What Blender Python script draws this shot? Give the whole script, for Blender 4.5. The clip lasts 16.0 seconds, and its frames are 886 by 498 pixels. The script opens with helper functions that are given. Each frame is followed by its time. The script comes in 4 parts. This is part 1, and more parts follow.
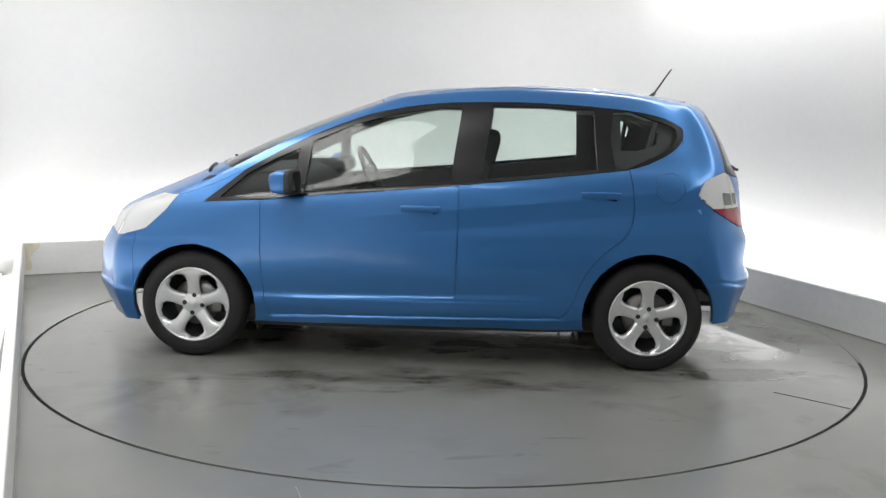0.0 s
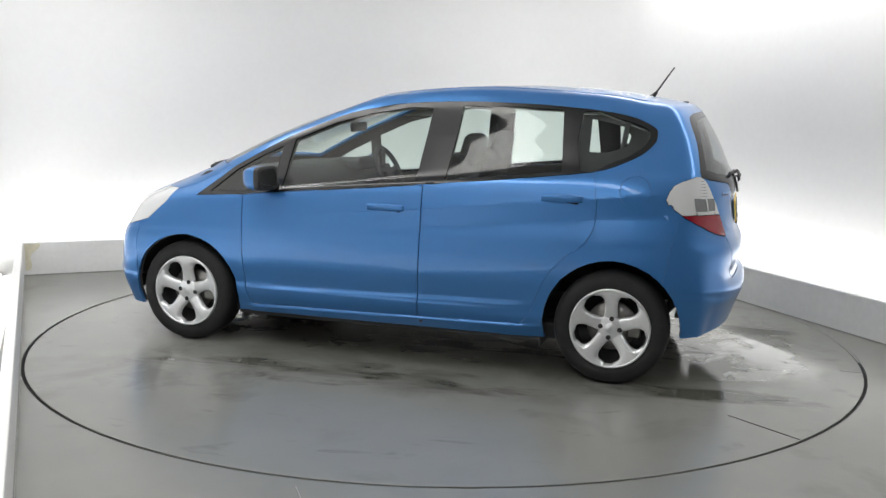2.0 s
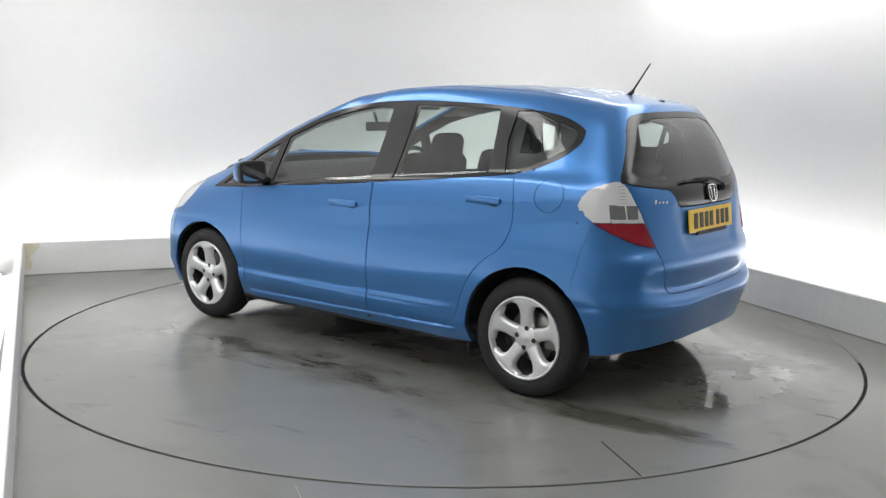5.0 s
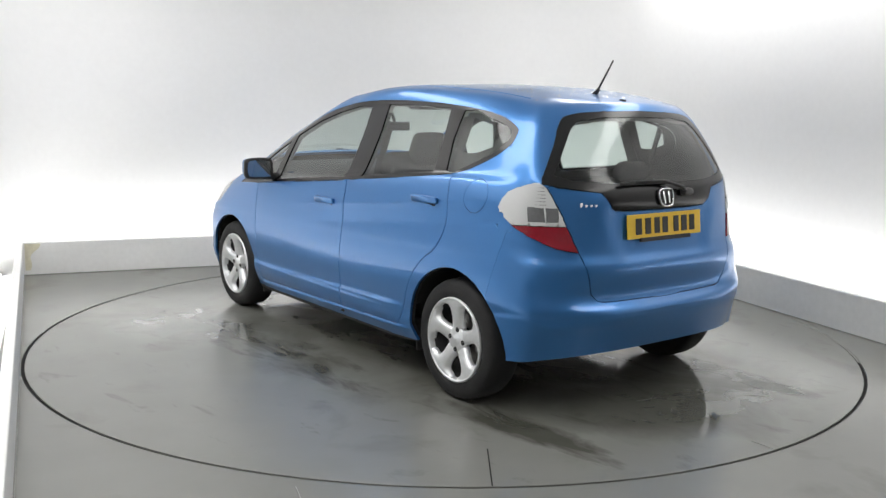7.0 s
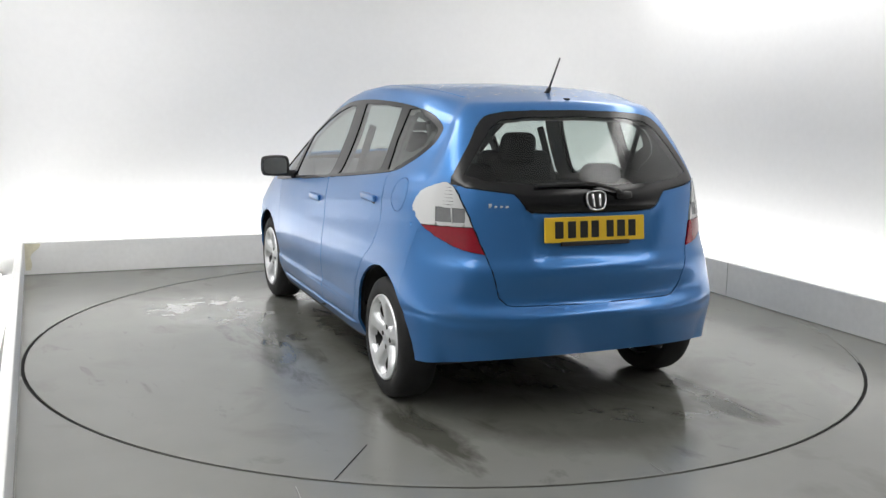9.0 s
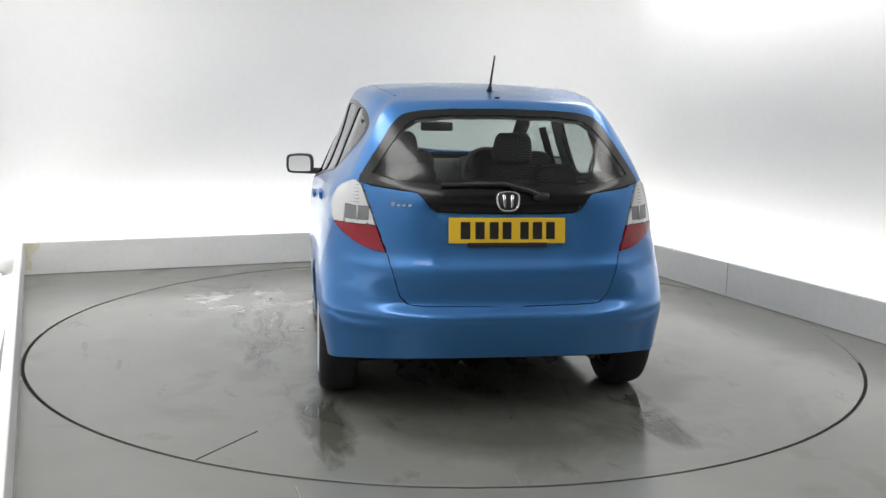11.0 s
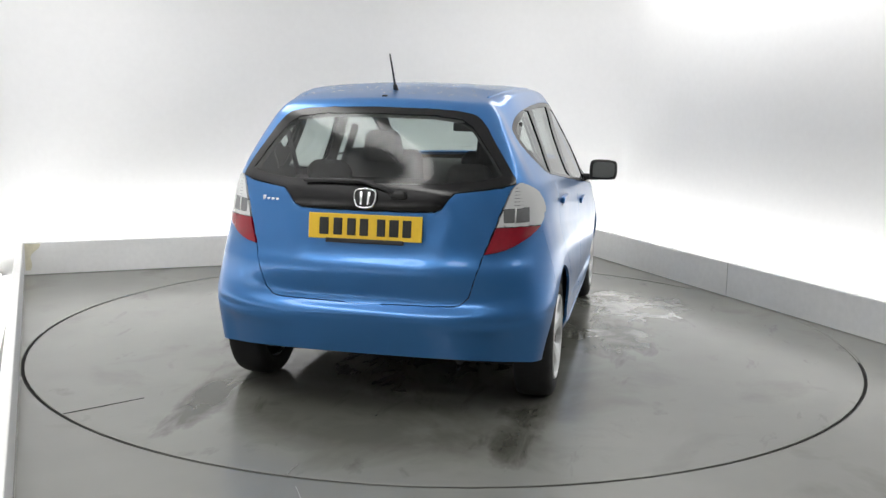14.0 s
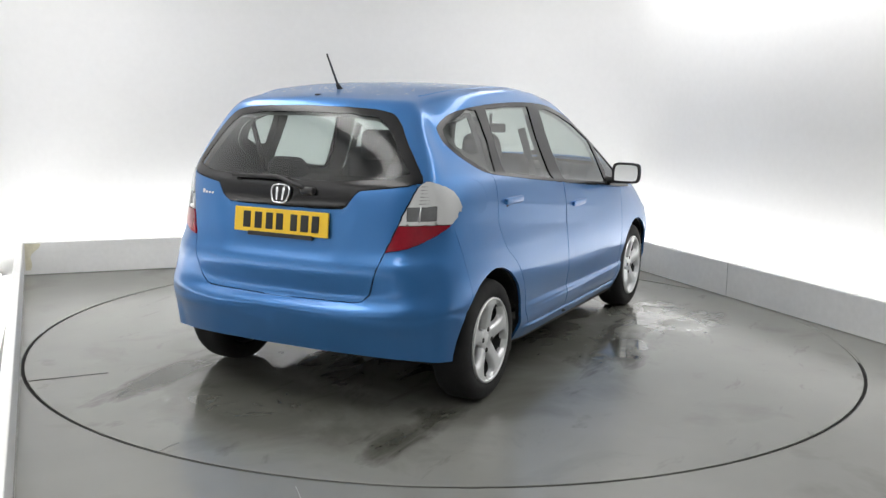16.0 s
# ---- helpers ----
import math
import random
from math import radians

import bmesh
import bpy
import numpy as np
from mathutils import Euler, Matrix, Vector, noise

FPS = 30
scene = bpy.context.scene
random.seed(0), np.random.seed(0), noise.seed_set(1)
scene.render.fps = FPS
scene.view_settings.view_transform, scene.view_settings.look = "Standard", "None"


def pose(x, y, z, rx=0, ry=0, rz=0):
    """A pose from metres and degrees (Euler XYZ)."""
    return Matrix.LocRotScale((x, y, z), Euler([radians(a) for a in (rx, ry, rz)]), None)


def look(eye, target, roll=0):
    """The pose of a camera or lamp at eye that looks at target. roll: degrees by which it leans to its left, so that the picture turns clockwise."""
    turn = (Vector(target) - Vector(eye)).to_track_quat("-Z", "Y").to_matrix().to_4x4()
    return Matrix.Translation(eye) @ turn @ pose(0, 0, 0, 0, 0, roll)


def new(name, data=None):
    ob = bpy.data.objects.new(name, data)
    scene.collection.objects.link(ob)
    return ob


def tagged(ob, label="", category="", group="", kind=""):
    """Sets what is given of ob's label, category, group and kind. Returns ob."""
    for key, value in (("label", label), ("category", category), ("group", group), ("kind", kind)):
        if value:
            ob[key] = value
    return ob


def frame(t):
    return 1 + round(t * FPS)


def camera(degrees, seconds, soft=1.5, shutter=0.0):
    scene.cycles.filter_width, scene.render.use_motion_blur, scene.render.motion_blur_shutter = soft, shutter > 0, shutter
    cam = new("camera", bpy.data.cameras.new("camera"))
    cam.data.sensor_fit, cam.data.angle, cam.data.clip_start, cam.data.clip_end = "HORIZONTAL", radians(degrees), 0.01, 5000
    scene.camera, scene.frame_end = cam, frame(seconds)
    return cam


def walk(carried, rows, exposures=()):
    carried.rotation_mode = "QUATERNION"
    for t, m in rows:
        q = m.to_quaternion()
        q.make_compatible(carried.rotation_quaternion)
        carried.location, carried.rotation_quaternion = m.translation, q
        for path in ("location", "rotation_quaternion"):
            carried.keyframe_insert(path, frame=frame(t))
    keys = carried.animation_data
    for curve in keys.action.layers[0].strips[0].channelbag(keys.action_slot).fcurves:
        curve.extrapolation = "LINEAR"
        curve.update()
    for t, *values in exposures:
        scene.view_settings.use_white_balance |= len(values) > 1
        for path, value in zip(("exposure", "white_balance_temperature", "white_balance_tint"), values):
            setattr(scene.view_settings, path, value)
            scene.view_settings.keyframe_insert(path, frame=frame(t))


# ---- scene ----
from mathutils.bvhtree import BVHTree

# ---------------------------------------------------------------- camera
cam = camera(51.0, 16.0, soft=1.4)
EYE, AIM = (0.0, -5.7566, 1.4316), (-0.0191, 0.1693, 0.4918)
walk(cam, [(0, look(EYE, AIM, 1.07)), (16, look(EYE, AIM, 1.07))])

# ---------------------------------------------------------------- light
scene.view_settings.exposure = 0.10
world = bpy.data.worlds.new("studio_world")
scene.world = world
world.use_nodes = True
world.node_tree.nodes["Background"].inputs[0].default_value = (0.8, 0.85, 0.9, 1)
world.node_tree.nodes["Background"].inputs[1].default_value = 0.02

ROOM = pose(-3.36, 1.51, 0, 0, 0, 22.6)      # origin at the inner back corner of the kerb
ROOM_W, ROOM_D, ROOM_H = 4.97, 8.9, 3.3      # between kerbs, front to back, height
TROUGH = 0.42                                # from kerb to wall


def area_lamp(name, m, sx, sy, power, colour=(1, 1, 1)):
    data = bpy.data.lights.new(name, "AREA")
    data.shape, data.size, data.size_y, data.energy, data.color = "RECTANGLE", sx, sy, power, colour
    ob = new(name, data)
    ob.matrix_world = m
    return ob


STRIP = 3.5     # watts per metre of hidden strip light
CEIL = (84.0, 66.0)     # watts for each long ceiling light
CEIL_X, CEIL_Y, CEIL_L, CEIL_W = (0.3, ROOM_W - 0.3), -4.2, 7.2, 0.6
area_lamp("strip_lamp_back", ROOM @ pose(ROOM_W / 2, 0.24, 0.04, 180 + 15, 0, 0), ROOM_W, 0.12, STRIP * ROOM_W, (1, 0.995, 0.98))
area_lamp("strip_lamp_right", ROOM @ pose(ROOM_W + 0.24, -3.7, 0.04, 0, 180 - 15, 0), 0.12, 7.4, STRIP * 7.4, (1, 0.995, 0.98))
area_lamp("strip_lamp_left", ROOM @ pose(-0.24, -3.7, 0.04, 0, 180 + 15, 0), 0.12, 7.4, STRIP * 7.4, (1, 0.995, 0.98))
for x, power in zip(CEIL_X, CEIL):
    area_lamp("ceiling_lamp", ROOM @ pose(x, CEIL_Y, ROOM_H - 0.09), CEIL_W, CEIL_L, power, (1, 0.99, 0.97))


# ---------------------------------------------------------------- materials
def material(name):
    m = bpy.data.materials.new(name)
    m.use_nodes = True
    return m, m.node_tree, m.node_tree.nodes["Principled BSDF"]


def node(nt, kind, **sets):
    n = nt.nodes.new(kind)
    for k, v in sets.items():
        n.inputs[k.replace("_", " ")].default_value = v
    return n


def ramp(nt, src, stops):
    r = nt.nodes.new("ShaderNodeValToRGB")
    while len(r.color_ramp.elements) < len(stops):
        r.color_ramp.elements.new(0.5)
    for e, (p, c) in zip(r.color_ramp.elements, stops):
        e.position, e.color = p, (c if len(c) == 4 else (*c, 1))
    nt.links.new(src, r.inputs[0])
    return r.outputs[0]


def plain(name, colour, rough, metal=0.0, grain=0.0, scale=60.0, vary=0.08, coat=0.0, bump=0.0):
    """A surface with two scales of variation."""
    m, nt, b = material(name)
    tc = nt.nodes.new("ShaderNodeTexCoord")
    n1 = node(nt, "ShaderNodeTexNoise", Scale=scale, Detail=4.0)
    n2 = node(nt, "ShaderNodeTexNoise", Scale=scale / 14, Detail=3.0)
    nt.links.new(tc.outputs["Object"], n1.inputs["Vector"])
    nt.links.new(tc.outputs["Object"], n2.inputs["Vector"])
    mix = nt.nodes.new("ShaderNodeMix")
    mix.inputs[0].default_value = 0.5
    nt.links.new(n1.outputs[0], mix.inputs[2])
    nt.links.new(n2.outputs[0], mix.inputs[3])
    lo = tuple(c * (1 - vary) for c in colour)
    hi = tuple(min(1, c * (1 + vary)) for c in colour)
    nt.links.new(ramp(nt, mix.outputs[0], [(0.3, lo), (0.7, hi)]), b.inputs["Base Color"])
    r = ramp(nt, n2.outputs[0], [(0.3, (max(0, rough - grain),) * 3), (0.7, (min(1, rough + grain),) * 3)])
    nt.links.new(r, b.inputs["Roughness"])
    b.inputs["Metallic"].default_value = metal
    b.inputs["Coat Weight"].default_value = coat
    b.inputs["Coat Roughness"].default_value = 0.04
    if bump:
        bp = node(nt, "ShaderNodeBump", Strength=bump, Distance=0.002)
        nt.links.new(n1.outputs[0], bp.inputs["Height"])
        nt.links.new(bp.outputs[0], b.inputs["Normal"])
    return m


def glass(name, tint, gloss_rough=0.02, haze=0.0):
    m, nt, b = material(name)
    nt.nodes.remove(b)
    out = nt.nodes["Material Output"]
    tr = nt.nodes.new("ShaderNodeBsdfTransparent")
    tr.inputs[0].default_value = (*tint, 1)
    gl = node(nt, "ShaderNodeBsdfGlossy", Roughness=gloss_rough)
    lw = node(nt, "ShaderNodeLayerWeight", Blend=0.5)
    pw = nt.nodes.new("ShaderNodeMath")
    pw.operation = "POWER"
    pw.inputs[1].default_value = 3.2
    nt.links.new(lw.outputs["Facing"], pw.inputs[0])
    fr = node(nt, "ShaderNodeMapRange")
    fr.inputs[3].default_value, fr.inputs[4].default_value = 0.045, 1.0
    nt.links.new(pw.outputs[0], fr.inputs[0])
    mx = nt.nodes.new("ShaderNodeMixShader")
    nt.links.new(fr.outputs[0], mx.inputs[0])
    nt.links.new(tr.outputs[0], mx.inputs[1])
    nt.links.new(gl.outputs[0], mx.inputs[2])
    last = mx.outputs[0]
    # pale diffuse patches painted in for soft reflections on the glass
    if haze:
        df = nt.nodes.new("ShaderNodeBsdfDiffuse")
        df.inputs[0].default_value = (0.6, 0.62, 0.62, 1)
        tc = nt.nodes.new("ShaderNodeTexCoord")
        n = node(nt, "ShaderNodeTexNoise", Scale=3.5, Detail=3.0, Distortion=0.6)
        nt.links.new(tc.outputs["Object"], n.inputs["Vector"])
        h = ramp(nt, n.outputs[0], [(0.45, (0, 0, 0)), (0.75, (haze,) * 3)])
        m2 = nt.nodes.new("ShaderNodeMixShader")
        nt.links.new(h, m2.inputs[0])
        nt.links.new(last, m2.inputs[1])
        nt.links.new(df.outputs[0], m2.inputs[2])
        last = m2.outputs[0]
    nt.links.new(last, out.inputs[0])
    return m


def car_paint():
    """Light blue metallic base under clear coat, with fine flake and a dusting of dried water."""
    m, nt, b = material("blue_metallic_paint")
    tc = nt.nodes.new("ShaderNodeTexCoord")
    fl = node(nt, "ShaderNodeTexVoronoi", Scale=900.0)
    nt.links.new(tc.outputs["Object"], fl.inputs["Vector"])
    big = node(nt, "ShaderNodeTexNoise", Scale=2.2, Detail=5.0, Roughness=0.6)
    nt.links.new(tc.outputs["Object"], big.inputs["Vector"])
    mp = nt.nodes.new("ShaderNodeMapping")
    mp.inputs["Scale"].default_value = (30, 30, 2.5)
    nt.links.new(tc.outputs["Object"], mp.inputs[0])
    runs = node(nt, "ShaderNodeTexNoise", Scale=1.0, Detail=3.0)
    nt.links.new(mp.outputs[0], runs.inputs["Vector"])
    col = ramp(nt, fl.outputs["Distance"], [(0.0, (0.031, 0.155, 0.42)), (1.0, (0.051, 0.205, 0.50))])
    nt.links.new(col, b.inputs["Base Color"])
    rr = ramp(nt, big.outputs[0], [(0.35, (0.29,) * 3), (0.7, (0.35,) * 3)])
    nt.links.new(rr, b.inputs["Roughness"])
    b.inputs["Metallic"].default_value = 0.55
    b.inputs["Coat Weight"].default_value = 0.6
    cr = ramp(nt, runs.outputs[0], [(0.45, (0.06,) * 3), (0.8, (0.14,) * 3)])
    nt.links.new(cr, b.inputs["Coat Roughness"])
    bp = node(nt, "ShaderNodeBump", Strength=0.04, Distance=0.004)
    nt.links.new(runs.outputs[0], bp.inputs["Height"])
    nt.links.new(bp.outputs[0], b.inputs["Coat Normal"])
    return m


def floor_paint(name, wet):
    """Grey painted concrete, lightly mottled; the plate is wet where the car has dripped, with the car's shade painted
    in and films of standing water.
    """
    m, nt, b = material(name)
    tc = nt.nodes.new("ShaderNodeTexCoord")
    xyz = nt.nodes.new("ShaderNodeSeparateXYZ")
    nt.links.new(tc.outputs["Object"], xyz.inputs[0])

    def calc(op, p, q=0.0):
        n = nt.nodes.new("ShaderNodeMath")
        n.operation = op
        for k, v in enumerate((p, q)):
            if isinstance(v, (int, float)):
                n.inputs[k].default_value = v
            else:
                nt.links.new(v, n.inputs[k])
        return n.outputs[0]

    def noise(scale, detail, rough=0.5, distort=0.0, stretch=(1, 1, 1)):
        mp = nt.nodes.new("ShaderNodeMapping")
        mp.inputs["Scale"].default_value = stretch
        nt.links.new(tc.outputs["Object"], mp.inputs[0])
        n = node(nt, "ShaderNodeTexNoise", Scale=scale, Detail=detail, Roughness=rough, Distortion=distort)
        nt.links.new(mp.outputs[0], n.inputs["Vector"])
        return n.outputs[0]

    def blot(cx, cy, hx, hy):
        """1 in the middle of an ellipse, 0 on its edge and outside."""
        u = calc("DIVIDE", calc("SUBTRACT", xyz.outputs[0], cx), hx)
        v = calc("DIVIDE", calc("SUBTRACT", xyz.outputs[1], cy), hy)
        return calc("MAXIMUM", calc("SUBTRACT", 1.0, calc("ADD", calc("MULTIPLY", u, u), calc("MULTIPLY", v, v))), 0.0)

    def blots(field, spots):
        for cx, cy, hx, hy, much in spots:
            field = calc("ADD", field, calc("MULTIPLY", blot(cx, cy, hx, hy), much))
        return field

    def tint(colour, fac, by):
        mix = nt.nodes.new("ShaderNodeMix")
        mix.data_type, mix.blend_type = "RGBA", "MULTIPLY"
        nt.links.new(fac, mix.inputs[0])
        nt.links.new(colour, mix.inputs[6])
        mix.inputs[7].default_value = (*by, 1)
        return mix.outputs[2]

    mid, wide = noise(4, 3, 0.5), noise(1.3, 3, 0.5)
    grain = calc("ADD", calc("MULTIPLY", mid, 0.4), calc("MULTIPLY", wide, 0.6))
    colour = ramp(nt, grain, [(0.3, (0.202, 0.204, 0.187)), (0.7, (0.226, 0.228, 0.209))])
    rough = ramp(nt, wide, [(0.3, (0.235,) * 3), (0.7, (0.262,) * 3)])
    if wet:
        # damp sheet under and beside the car with its shade painted in, and the prints of its wet tyres darkened for
        # the car's reflection
        damp_shade = calc("MULTIPLY", calc("SUBTRACT", noise(1.7, 5, 0.55, 0.5), 0.5), 1.5)
        damp_shade = blots(damp_shade, ((0.1, 0.0, 2.25, 1.45, 0.85), (1.9, 0.0, 0.6, 1.1, 0.25)))
        damp_shade = ramp(nt, damp_shade, [(0.12, (0, 0, 0)), (0.62, (1, 1, 1))])
        streak = calc("MULTIPLY", calc("SUBTRACT", noise(4.0, 4, 0.6, 0.6, (0.6, 1.6, 1)), 0.5), 2.0)
        # the last blot paints shade beneath the car
        streak = blots(streak, ((1.65, -0.88, 0.62, 0.15, 0.85), (1.8, 0.62, 0.6, 0.17, 0.7), (-0.2, -1.1, 1.5, 0.26, 0.5), (-0.3, 1.1, 1.5, 0.26, 0.5), (0.2, 0, 1.7, 0.8, 0.45)))
        streak = ramp(nt, streak, [(0.25, (0, 0, 0)), (0.75, (1, 1, 1))])
        # wet colour, deepened to hold the car's shade and dark reflection too
        colour = tint(tint(colour, damp_shade, (0.60, 0.60, 0.57)), streak, (0.40, 0.40, 0.37))
        wetness = calc("MAXIMUM", damp_shade, streak)
        rg = nt.nodes.new("ShaderNodeMix")
        nt.links.new(wetness, rg.inputs[0])
        nt.links.new(rough, rg.inputs[2])
        rg.inputs[3].default_value = 0.085
        rough = rg.outputs[0]
        # standing water beside the front wheels and behind the tail
        film = calc("MULTIPLY", calc("SUBTRACT", noise(4.2, 5, 0.62, 0.8), 0.5), 3.2)
        film = blots(film, ((-1.05, 1.25, 0.65, 0.5, 0.9), (-1.1, -1.25, 0.6, 0.5, 0.8), (1.93, -0.1, 0.42, 0.8, 0.85), (1.75, 0.9, 0.4, 0.35, 0.6), (-0.1, 1.15, 0.6, 0.35, 0.55)))
        film = ramp(nt, film, [(0.45, (0, 0, 0)), (0.85, (0.65, 0.65, 0.65))])
        nt.links.new(film, b.inputs["Coat Weight"])
        b.inputs["Coat Roughness"].default_value = 0.02
        b.inputs["Coat IOR"].default_value = 1.36
    else:
        smear = ramp(nt, noise(1.5, 4, 0.55, 0.6), [(0.58, (0, 0, 0)), (0.75, (0.7, 0.7, 0.7))])
        colour = tint(colour, smear, (0.66, 0.66, 0.63))
    nt.links.new(colour, b.inputs["Base Color"])
    nt.links.new(rough, b.inputs["Roughness"])
    b.inputs["Specular IOR Level"].default_value = 0.5
    return m


PAINT = car_paint()
FLOOR = floor_paint("floor_paint", False)
PLATE = floor_paint("turntable_paint", True)
FRONT_GREY = plain("unseen_front_grey", (0.30, 0.305, 0.31), 0.5, vary=0.08, scale=15, bump=0.1)
WHITE = plain("white_wall_paint", (0.86, 0.86, 0.86), 0.7, vary=0.02, scale=20, bump=0.05)
KERB = plain("kerb_white_paint", (0.85, 0.845, 0.83), 0.5, vary=0.05, scale=25, bump=0.1)
RUBBER = plain("black_rubber", (0.012, 0.012, 0.013), 0.75, grain=0.1, scale=120, vary=0.3, bump=0.3)
GAP = plain("gap_black", (0.008, 0.008, 0.008), 0.9, vary=0.2)
TRIM = plain("black_trim", (0.006, 0.006, 0.007), 0.20, grain=0.03, vary=0.2)
MATT = plain("black_plastic", (0.02, 0.02, 0.021), 0.55, grain=0.1, vary=0.2, bump=0.1)
CLOTH = plain("dark_grey_cloth", (0.022, 0.023, 0.025), 0.95, scale=220, vary=0.25, bump=0.4)
LINER = plain("interior_plastic", (0.045, 0.046, 0.047), 0.7, scale=90, vary=0.15, bump=0.2)
HEADLINER = plain("headliner_cloth", (0.36, 0.35, 0.33), 0.95, scale=180, vary=0.1)
ALLOY = plain("silver_alloy", (0.72, 0.73, 0.74), 0.32, metal=0.6, grain=0.06, vary=0.06)
STEEL = plain("brake_steel", (0.32, 0.31, 0.30), 0.4, metal=0.9, grain=0.1, vary=0.2)
CHROME = plain("chrome", (0.85, 0.86, 0.87), 0.10, metal=1.0, grain=0.03, vary=0.03)
YELLOW = plain("plate_yellow", (0.80, 0.52, 0.03), 0.35, vary=0.05)
INK = plain("plate_black", (0.015, 0.015, 0.015), 0.4, vary=0.1)
RED = plain("red_lens", (0.25, 0.004, 0.016), 0.12, grain=0.04, vary=0.15, coat=0.6)
CLEAR = plain("clear_lens", (0.60, 0.61, 0.61), 0.10, grain=0.03, vary=0.03, scale=12, coat=1.0)
LAMPIN = plain("lamp_reflector", (0.22, 0.225, 0.23), 0.2, metal=0.4, vary=0.15)
MIRROR = plain("mirror_glass", (0.75, 0.77, 0.78), 0.02, metal=1.0, vary=0.01)
SEAL = plain("joint_and_shade_grey", (0.24, 0.24, 0.225), 0.8, vary=0.25, scale=30)
YELLOWED = plain("aged_sealant", (0.72, 0.68, 0.53), 0.7, vary=0.15, scale=50)
WATER = plain("water_beads", (0.55, 0.6, 0.65), 0.03, vary=0.02, coat=1.0)
GLASS = glass("tinted_glass", (0.80, 0.87, 0.84))
REARGLASS = glass("rear_screen_glass", (0.74, 0.80, 0.78), 0.11, haze=0.012)


# ---------------------------------------------------------------- mesh helpers
def part(name, bm, mat, parent=None, label="", smooth=True, m=None):
    me = bpy.data.meshes.new(name)
    bm.to_mesh(me)
    bm.free()
    for p in me.polygons:
        p.use_smooth = smooth
    me.materials.append(mat)
    ob = new(name, me)
    if parent:
        ob.parent = parent
    if m is not None:
        ob.matrix_local = m
    if label:
        ob["label"] = label
    return ob


def box(sx, sy, sz, bevel=0.0, at=(0, 0, 0), seg=2, bm=None):
    """A bevelled block; added to bm where one is given."""
    b = bmesh.new()
    bmesh.ops.create_cube(b, size=1.0)
    bmesh.ops.scale(b, vec=(sx, sy, sz), verts=b.verts)
    if bevel:
        bmesh.ops.bevel(b, geom=list(b.edges), offset=bevel, segments=seg, affect="EDGES", profile=0.5)
    bmesh.ops.translate(b, vec=at, verts=b.verts)
    return joined(bm, b)


def joined(bm, b):
    if bm is None:
        return b
    me = bpy.data.meshes.new("tmp")
    b.to_mesh(me)
    b.free()
    bm.from_mesh(me)
    bpy.data.meshes.remove(me)
    return bm


def lathe(profile, n=64, axis="y"):
    """Turns (radius, along) points round an axis."""
    bm = bmesh.new()
    rows = []
    for r, a in profile:
        row = []
        for k in range(n):
            t = 2 * math.pi * k / n
            row.append(bm.verts.new((r * math.cos(t), a, r * math.sin(t)) if axis == "y" else (r * math.cos(t), r * math.sin(t), a)))
        rows.append(row)
    for a, b in zip(rows, rows[1:]):
        for k in range(n):
            bm.faces.new((a[k], a[(k + 1) % n], b[(k + 1) % n], b[k]))
    bmesh.ops.recalc_face_normals(bm, faces=bm.faces)
    return bm


def prism(outline, d0, d1, plane="xz", bevel=0.0, seg=2):
    """An outline pushed from d0 to d1 along the axis that the plane leaves out."""
    bm = bmesh.new()
    def at(p, d):
        return {"xz": (p[0], d, p[1]), "xy": (p[0], p[1], d), "yz": (d, p[0], p[1])}[plane]
    lo = [bm.verts.new(at(p, d0)) for p in outline]
    hi = [bm.verts.new(at(p, d1)) for p in outline]
    bm.faces.new(lo)
    bm.faces.new(hi[::-1])
    for k in range(len(lo)):
        j = (k + 1) % len(lo)
        bm.faces.new((lo[k], hi[k], hi[j], lo[j]))
    bmesh.ops.recalc_face_normals(bm, faces=bm.faces)
    if bevel:
        bmesh.ops.bevel(bm, geom=list(bm.edges), offset=bevel, segments=seg, affect="EDGES", profile=0.5)
    return bm


def tube(points, r, n=10, taper=1.0):
    bm = bmesh.new()
    rows = []
    pts = [Vector(p) for p in points]
    for i, p in enumerate(pts):
        d = (pts[min(i + 1, len(pts) - 1)] - pts[max(i - 1, 0)]).normalized()
        a = d.orthogonal().normalized() if i == 0 else (a - d * a.dot(d)).normalized()
        b = d.cross(a)
        rr = r * (1 + (taper - 1) * i / (len(pts) - 1))
        rows.append([bm.verts.new(p + rr * (math.cos(2 * math.pi * k / n) * a + math.sin(2 * math.pi * k / n) * b)) for k in range(n)])
    for u, v in zip(rows, rows[1:]):
        for k in range(n):
            bm.faces.new((u[k], u[(k + 1) % n], v[(k + 1) % n], v[k]))
    bm.faces.new(rows[0][::-1])
    bm.faces.new(rows[-1])
    bmesh.ops.recalc_face_normals(bm, faces=bm.faces)
    return bm


def inside(p, poly):
    x, y = p
    hit = False
    for (x0, y0), (x1, y1) in zip(poly, poly[1:] + poly[:1]):
        if (y0 > y) != (y1 > y) and x < x0 + (y - y0) * (x1 - x0) / (y1 - y0):
            hit = not hit
    return hit


